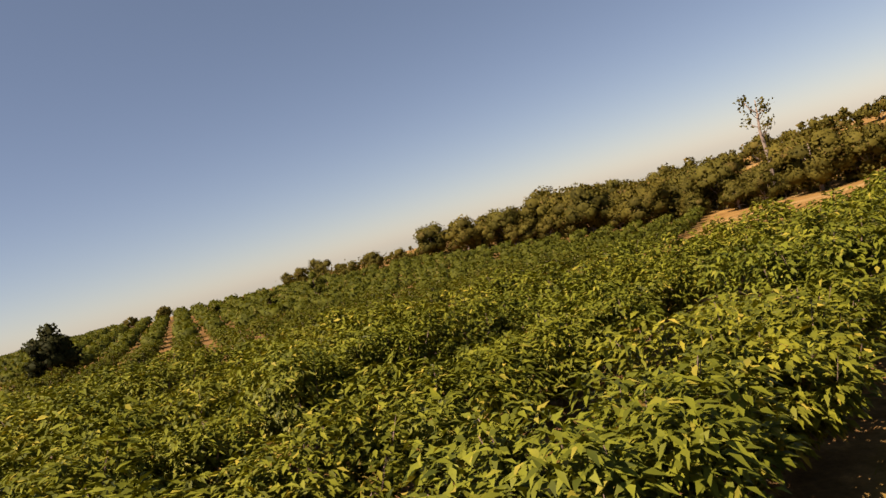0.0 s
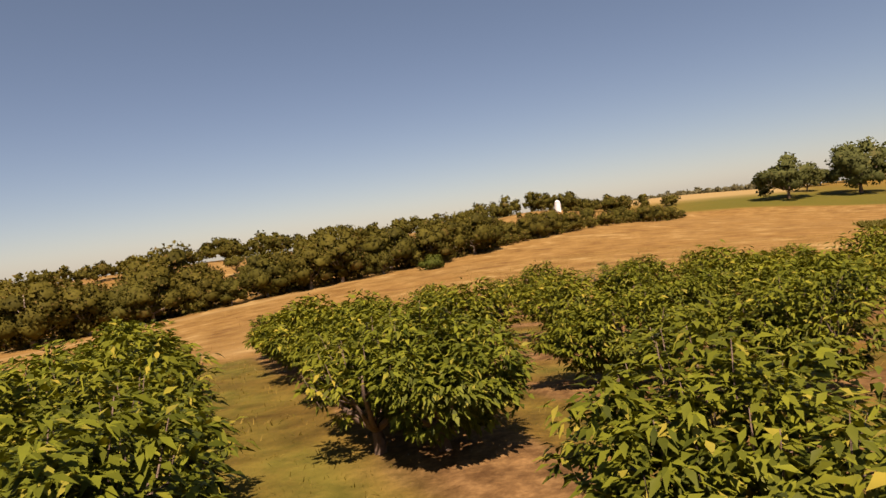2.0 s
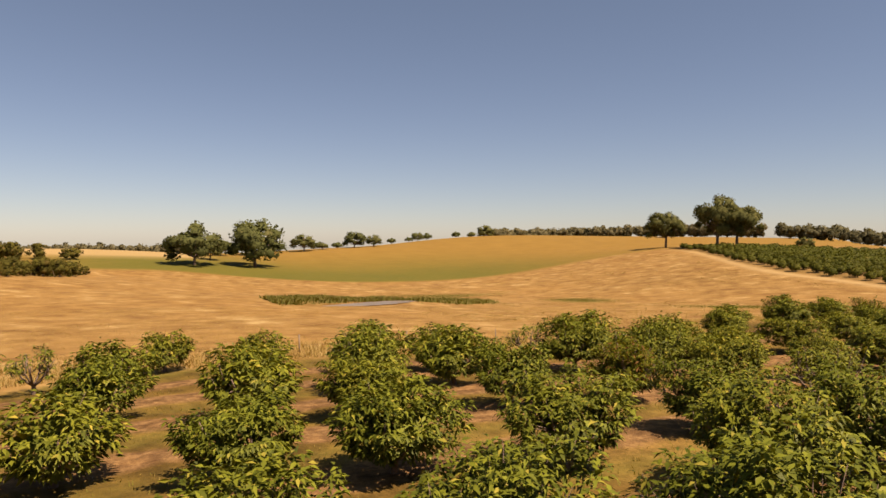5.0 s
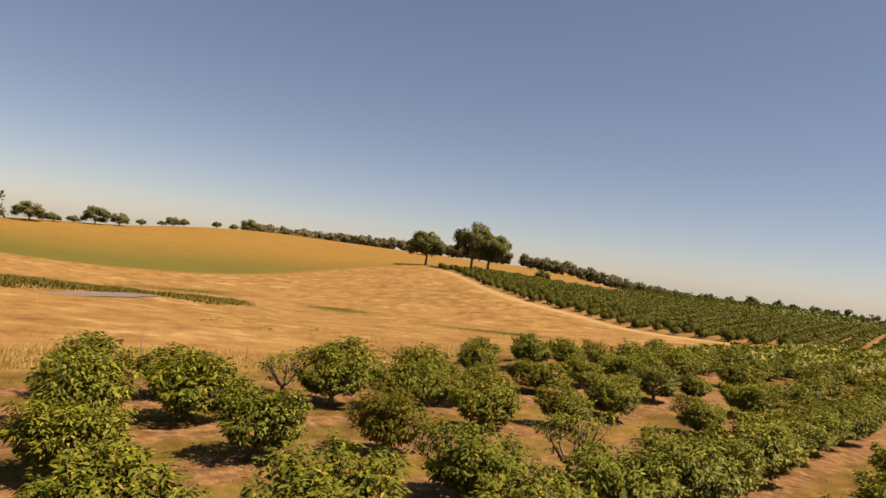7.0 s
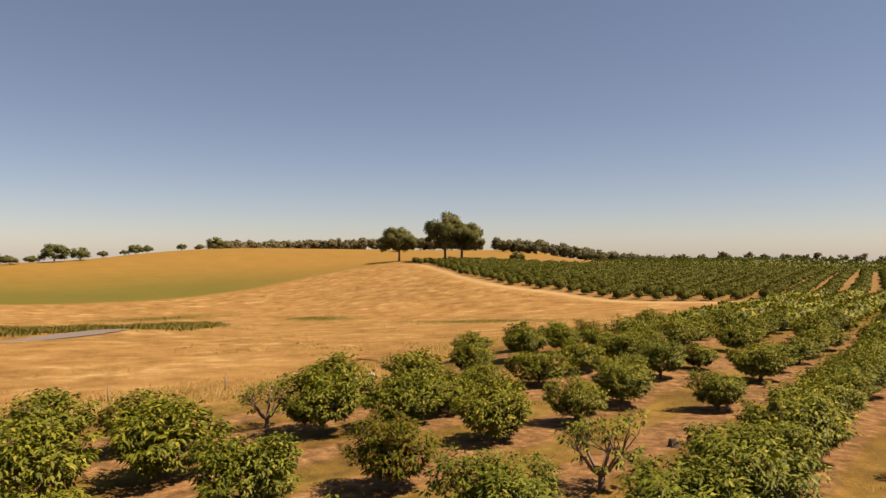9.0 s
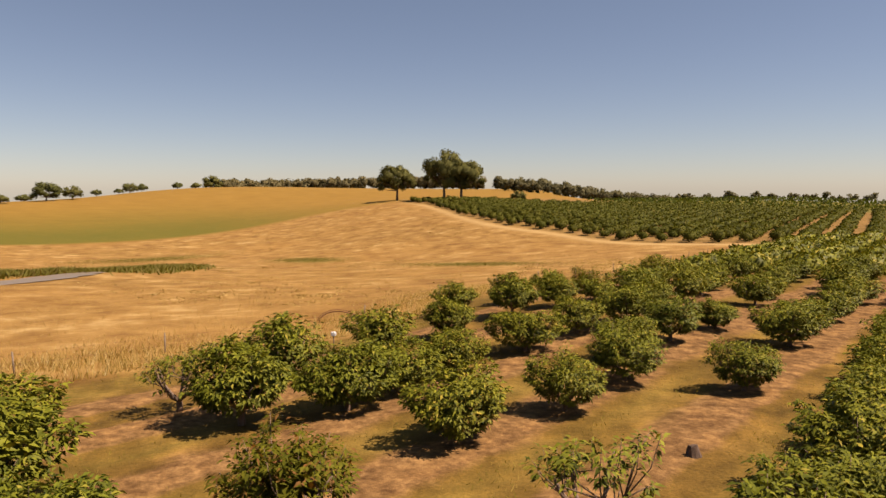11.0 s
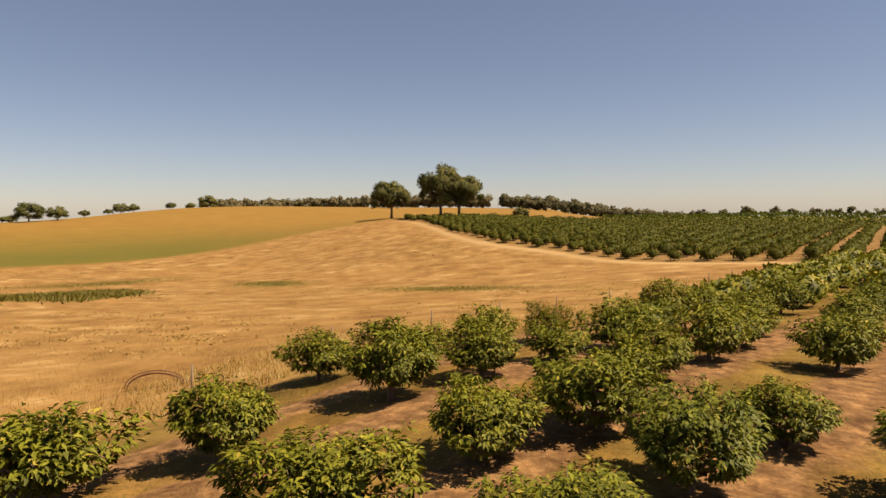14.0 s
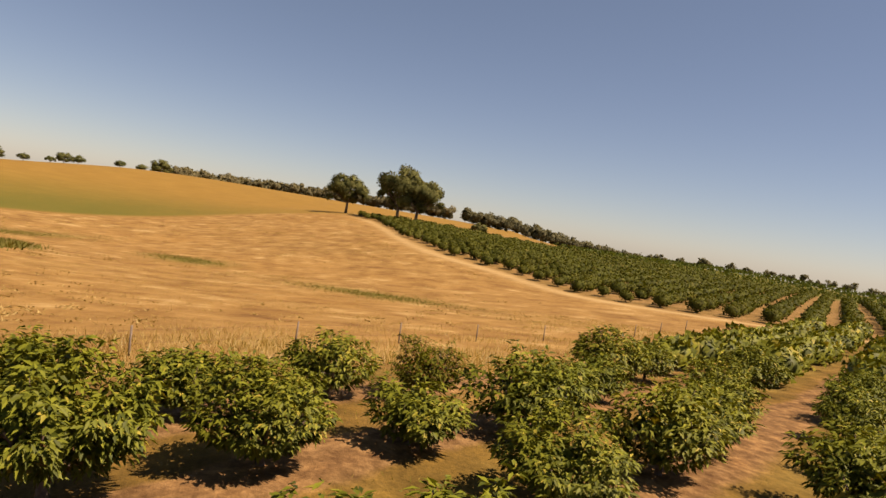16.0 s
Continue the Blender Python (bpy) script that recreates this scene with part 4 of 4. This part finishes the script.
# ---- distant woods along the horizon ----
def far_wood(name, line, step, height, seed, ranks=2, leaf=None, end=None):
    rng, g = random.Random(seed), np.random.default_rng(seed)
    out = []
    for x, y, nx, ny in [p for r in range(ranks) for p in along_line(line, step, rng)]:
        run = (x - line[0][0]) / (line[-1][0] - line[0][0])
        high = height + ((end or height) - height) * run
        o = rng.uniform(0, step * 2.2)
        px, py = x + nx * o, y + ny * o
        h, w = high * rng.uniform(0.72, 1.1), height * rng.uniform(0.85, 1.3)
        c, crown = tree_cards(rng.randrange(10 ** 6), 240, h, w, h * 0.02, h * 0.11, 7, 0.7)
        at = np.array([px, py, land1(px, py) - 0.3])
        out.append((crown[0] + at, crown[1], crown[2] + at))
    # unless given another leaf, the belts wear the colour with haze painted in
    return stuff(name, out, leaf or HAZED_LEAF, "long belt of dark trees along the horizon", "distant woods")


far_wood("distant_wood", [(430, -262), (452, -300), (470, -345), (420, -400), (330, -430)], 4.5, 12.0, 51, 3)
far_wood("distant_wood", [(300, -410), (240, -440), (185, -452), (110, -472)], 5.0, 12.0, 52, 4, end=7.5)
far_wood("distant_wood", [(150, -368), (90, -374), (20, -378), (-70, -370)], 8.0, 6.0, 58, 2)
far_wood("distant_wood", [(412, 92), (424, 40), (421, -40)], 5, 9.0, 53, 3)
far_wood("distant_wood", [(150, 150), (190, 125), (214, 95), (236, 72), (262, 40)], 7, 8.6, 54, 3, GUM_LEAF)
far_wood("distant_wood", [(252, 47), (268, 30), (280, 20)], 7, 7.0, 55, 2, GUM_LEAF)
far_wood("distant_wood", [(-8, 172), (30, 168), (70, 158), (120, 150), (150, 140)], 7, 6.5, 57, 3, GUM_LEAF)
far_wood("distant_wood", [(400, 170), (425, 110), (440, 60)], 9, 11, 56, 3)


# ---- pond ----
def build_pond():
    bm = bmesh.new()
    bmesh.ops.create_circle(bm, cap_ends=True, radius=1.0, segments=48)
    rng = random.Random(3)
    for v in bm.verts:
        k = 1 + rng.uniform(-0.12, 0.12)
        v.co.x *= 10.0 * k
        v.co.y *= (2.7 - 0.09 * v.co.x) * k
    me = bpy.data.meshes.new("pond")
    bm.to_mesh(me)
    bm.free()
    m, nt, p, out = material("muddy_water")
    p.inputs["Base Color"].default_value = (0.17, 0.13, 0.085, 1)
    p.inputs["Roughness"].default_value = 0.4
    n = noise_node(nt, 1.4, 3)
    bn = nt.nodes.new("ShaderNodeBump")
    bn.inputs["Strength"].default_value = 0.12
    nt.links.new(n.outputs[0], bn.inputs["Height"])
    nt.links.new(bn.outputs[0], p.inputs["Normal"])
    me.materials.append(m)
    ob = new("pond", me)
    x, y, _ = POND
    ob.matrix_basis = pose(x, y, POND[2] + 0.12, 0, 0, 100)
    tagged(ob, "narrow muddy pond in the dry meadow", "pond", kind="structure")


build_pond()


# ---- grass ----
def blades(x, y, height, width, lean, g):
    n = len(x)
    z = land(x, y)
    a = g.uniform(0, 2 * np.pi, n)
    side = np.stack([np.cos(a), np.sin(a), np.zeros(n)], 1) * width[:, None] / 2
    tip = np.stack([g.normal(0, 1, n) * lean, g.normal(0, 1, n) * lean, height], 1)
    base = np.stack([x, y, z - 0.03], 1)
    v = np.stack([base + side, base - side, base + tip], 1).reshape(-1, 3)
    return v, np.arange(3 * n).reshape(-1, 3), v - np.array([0, 0, 6.0])


def uneven(x, y, size, seed):
    """Soft random patches of about that size, 0 to 1."""
    table = np.random.default_rng(seed).random((64, 64))
    u, v = x / size, y / size
    i, j = np.floor(u).astype(int), np.floor(v).astype(int)
    a, b = u - i, v - j
    a, b = a * a * (3 - 2 * a), b * b * (3 - 2 * b)
    at = lambda p, q: table[p % 64, q % 64]
    return (at(i, j) * (1 - a) + at(i + 1, j) * a) * (1 - b) + (at(i, j + 1) * (1 - a) + at(i + 1, j + 1) * a) * b


def build_grass():
    g = np.random.default_rng(8)
    # tall dry grass of the meadow, in drifts
    n = 190000
    x = 31 + 62 * g.random(n) ** 1.6
    y = g.uniform(-95, 40, n)
    drift = uneven(x, y, 7.0, 1) * 2 + uneven(x, y, 2.3, 2) * 1.4 - 1.9
    keep = (drift > -0.35 + g.normal(0, 0.35, n)) & (x > 32 + 2 * np.sin(y * 0.3))
    x, y = x[keep], y[keep]
    h = g.uniform(0.10, 0.30, len(x)) * np.where(np.abs(x - 37) < 5, 1.2, 0.8)
    sets = [blades(x, y, h, h * 0.10, h * 0.5, g)]
    # a taller fringe along the orchard's edge
    n = 42000
    y = g.uniform(-92, 22, n)
    x = orchard_edge(y) + 0.4 + 7.5 * g.random(n) ** 1.3
    keep = uneven(x, y, 3.4, 11) + uneven(x, y, 1.1, 12) + g.normal(0, 0.2, n) > 0.95
    x, y = x[keep], y[keep]
    h = g.uniform(0.28, 0.62, len(x))
    sets.append(blades(x, y, h, h * 0.07, h * 0.35, g))
    stuff("meadow_grass", sets, STRAW, "tall straw-coloured dry meadow grass", "grass")
    # weeds and straw between the rows
    n = 210000
    x, y = g.uniform(-28, 36, n), g.uniform(-62, 34, n)
    gap = row_gap(x, y)
    keep = (gap > 0.9 + g.random(n) * 0.8) & (x * UX + y * UY < 28) & (x < orchard_edge(y) + 1) & (uneven(x, y, 2.6, 3) + uneven(x, y, 0.9, 4) + g.normal(0, 0.25, n) > 1.0)
    x, y = x[keep], y[keep]
    h = g.uniform(0.04, 0.15, len(x))
    stuff("lane_weeds", [blades(x, y, h, h * 0.22, h * 0.6, g)], WEED, "short weeds and straw in the orchard lanes", "grass")
    # rushes about the pond and the damp hollows
    t, o = g.uniform(-1, 1, 16000), g.normal(0, 1, 16000)
    x, y = POND[0] + 8.6 + 2.8 * o + 1.5 * np.sin(4 * t), POND[1] - 4 + 19 * t
    m = 9000
    t, o = g.uniform(0, 1, m), g.normal(0, 1, m)
    x, y = np.append(x, POND[0] + 3 + 16 * t + 2.6 * o), np.append(y, POND[1] - 17 - 15 * t + 2.0 * g.normal(0, 1, m))
    dry = (np.hypot((x - POND[0]) / 4.0, (y - POND[1]) / 12.5) > 1) & (uneven(x, y, 2.2, 10) + g.normal(0, 0.15, len(x)) > 0.3)
    x, y = x[dry], y[dry]
    h = g.uniform(0.3, 0.95, len(x)) * (0.55 + 0.75 * uneven(x, y, 3.0, 9))
    stuff("pond_rushes", [blades(x, y, h, h * 0.4, h * 0.5, g)], REED, "green and brown rushes by the pond", "rushes")
    # greener grass in the damp hollows
    sets = []
    for cx, cy, sx, sy, m in ((117, -90, 5.5, 2.4, 3000), (67, -86.5, 6.5, 2.0, 2600), (157, -74, 3.5, 9.0, 4200)):
        x, y = g.normal(cx, sx, m), g.normal(cy, sy, m)
        h = g.uniform(0.08, 0.3, m)
        sets.append(blades(x, y, h, h * 0.45, h * 0.6, g))
    stuff("hollow_grass", sets, REED, "low greenish grass in damp hollows of the meadow", "grass")
    # darker tussocks scattered over the rise
    n = 11000
    cx, cy = g.uniform(42, 200, n), g.uniform(-195, -30, n)
    keep = (uneven(cx, cy, 22, 5) + uneven(cx, cy, 5, 6) + g.normal(0, 0.12, n) > 1.22) & (cy > upper_edge(cx) + 8) & (cx < field_edge(cy) - 6) & (np.hypot(cx - POND[0], (cy - POND[1]) / 3) > 9)
    cx, cy = np.repeat(cx[keep], 12), np.repeat(cy[keep], 12)
    x, y = cx + g.normal(0, 0.4, len(cx)), cy + g.normal(0, 0.4, len(cx))
    h = g.uniform(0.08, 0.24, len(x))
    stuff("meadow_tussocks", [blades(x, y, h * 0.8, h * 0.8, h * 1.1, g)], TUSSOCK, "brown tussocks scattered over the dry meadow", "grass")
    # dry grass on the orchard's far headland
    n = 26000
    x, y = g.uniform(-30, 90, n), g.uniform(20, 100, n)
    keep = (x * UX + y * UY > 20 + g.random(n) * 8) & (y < 112 - 0.68 * x) & (x > (y - 56) * 0.62 + 8)
    x, y = x[keep], y[keep]
    h = g.uniform(0.08, 0.22, len(x))
    stuff("headland_grass", [blades(x, y, h, h * 0.1, h * 0.4, g)], STRAW, "short dry grass on the headland", "grass")


build_grass()


# ---- small things ----
def build_fence():
    v, f = tube([(0, 0, -0.3), (0, 0.005, 0.5), (0.01, 0, 1.12)], [0.045, 0.042, 0.038], 7)
    me = mesh_from("post", v, f, POST_WOOD, True)
    root = new("wire_fence")
    spots = []
    for i in range(17):
        y = 20 - 7.4 * i
        x = 34.6 + 0.5 * math.sin(i * 1.3) - (0.03 * (-30 - y) if y < -30 else 0)
        spots.append((x, y, land1(x, y)))
        p = part("post", me, root)
        p.matrix_basis = pose(x, y, land1(x, y), 2 * math.sin(i * 2.1), 2 * math.cos(i * 1.7), 40 * i)
    for level in (0.45, 0.95):
        w, wf = tube([(x, y, z + level - 0.02 * (k % 2)) for k, (x, y, z) in enumerate(spots)], [0.004] * len(spots), 4)
        part("wire", mesh_from("wire", w, wf, RUST), root)
    tagged(root, "old wooden post and wire fence beside the meadow", "fence")


def build_marker():
    root = new("marker_post")
    v, f = tube([(0, 0, -0.3), (0, 0, 0.4), (0, 0, 0.72)], [0.03, 0.03, 0.03], 7)
    part("post", mesh_from("post", v, f, POST_WOOD, True), root)
    bm = bmesh.new()
    bmesh.ops.create_cube(bm, size=1.0)
    for q in bm.verts:
        q.co = Vector((q.co.x * 0.26, q.co.y * 0.2, q.co.z * 0.24 + 0.76))
    bmesh.ops.bevel(bm, geom=bm.edges[:], offset=0.04, segments=2, affect="EDGES")
    me = bpy.data.meshes.new("box")
    bm.to_mesh(me)
    bm.free()
    me.materials.append(WHITE)
    part("box", me, root, "small white box")
    x, y = 27.0, -22.5
    root.matrix_basis = pose(x, y, land1(x, y), 0, 0, 35)
    tagged(root, "thin post topped with a small white box", "marker post")


def build_hoop():
    root = new("rusty_hoop")
    for k, (lean, r, dz) in enumerate(((-8, 1.36, 0.0), (4, 1.44, 0.05), (14, 1.30, -0.05))):
        pts = [(math.cos(a) * r, 0.12 * k, math.sin(a) * r * 0.55 + dz) for a in np.linspace(0, math.pi, 17)]
        v, f = tube(pts, [0.022] * 17, 6)
        bar = part("hoop", mesh_from("hoop", v, f, RUST, True), root)
        bar.matrix_basis = pose(0, 0, 0, lean)
    x, y = 37.2, -31.4
    root.matrix_basis = pose(x, y, land1(x, y) - 0.05, 0, 0, 48)
    tagged(root, "rusty iron hoops standing in the dry grass", "hoop")


def build_stump():
    rng = np.random.default_rng(4)
    v, f = tube([(0, 0, -0.1), (0.02, 0, 0.12), (0.04, 0.02, 0.3)], [0.24, 0.16, 0.11], 9)
    v = v + rng.normal(0, 0.02, v.shape)
    ob = new("tree_stump", mesh_from("tree_stump", v, f, STUMP))
    x, y = 5.6, -16.3
    ob.matrix_basis = pose(x, y, land1(x, y))
    tagged(ob, "dark dead tree stump between the orchard rows", "stump")


def build_tank():
    root = new("water_tank")
    bm = bmesh.new()
    bmesh.ops.create_cone(bm, cap_ends=True, segments=28, radius1=1.6, radius2=1.6, depth=5.4, matrix=Matrix.Translation((0, 0, 2.7)))
    bmesh.ops.bevel(bm, geom=[e for e in bm.edges if abs(e.verts[0].co.z - e.verts[1].co.z) < 0.01], offset=0.06, segments=2, affect="EDGES")
    me = bpy.data.meshes.new("body")
    bm.to_mesh(me)
    bm.free()
    me.materials.append(WHITE)
    part("body", me, root)
    bm = bmesh.new()
    bmesh.ops.create_cone(bm, cap_ends=True, segments=28, radius1=1.75, radius2=0.25, depth=0.9, matrix=Matrix.Translation((0, 0, 5.9)))
    me = bpy.data.meshes.new("roof")
    bm.to_mesh(me)
    bm.free()
    me.materials.append(WHITE)
    part("roof", me, root)
    x, y = 229.0, 58.0
    root.matrix_basis = pose(x, y, land1(x, y)) @ Matrix.Scale(0.7, 4)
    tagged(root, "white round water tank among far trees", "tank")


build_fence()
build_marker()
build_hoop()
build_stump()
build_tank()
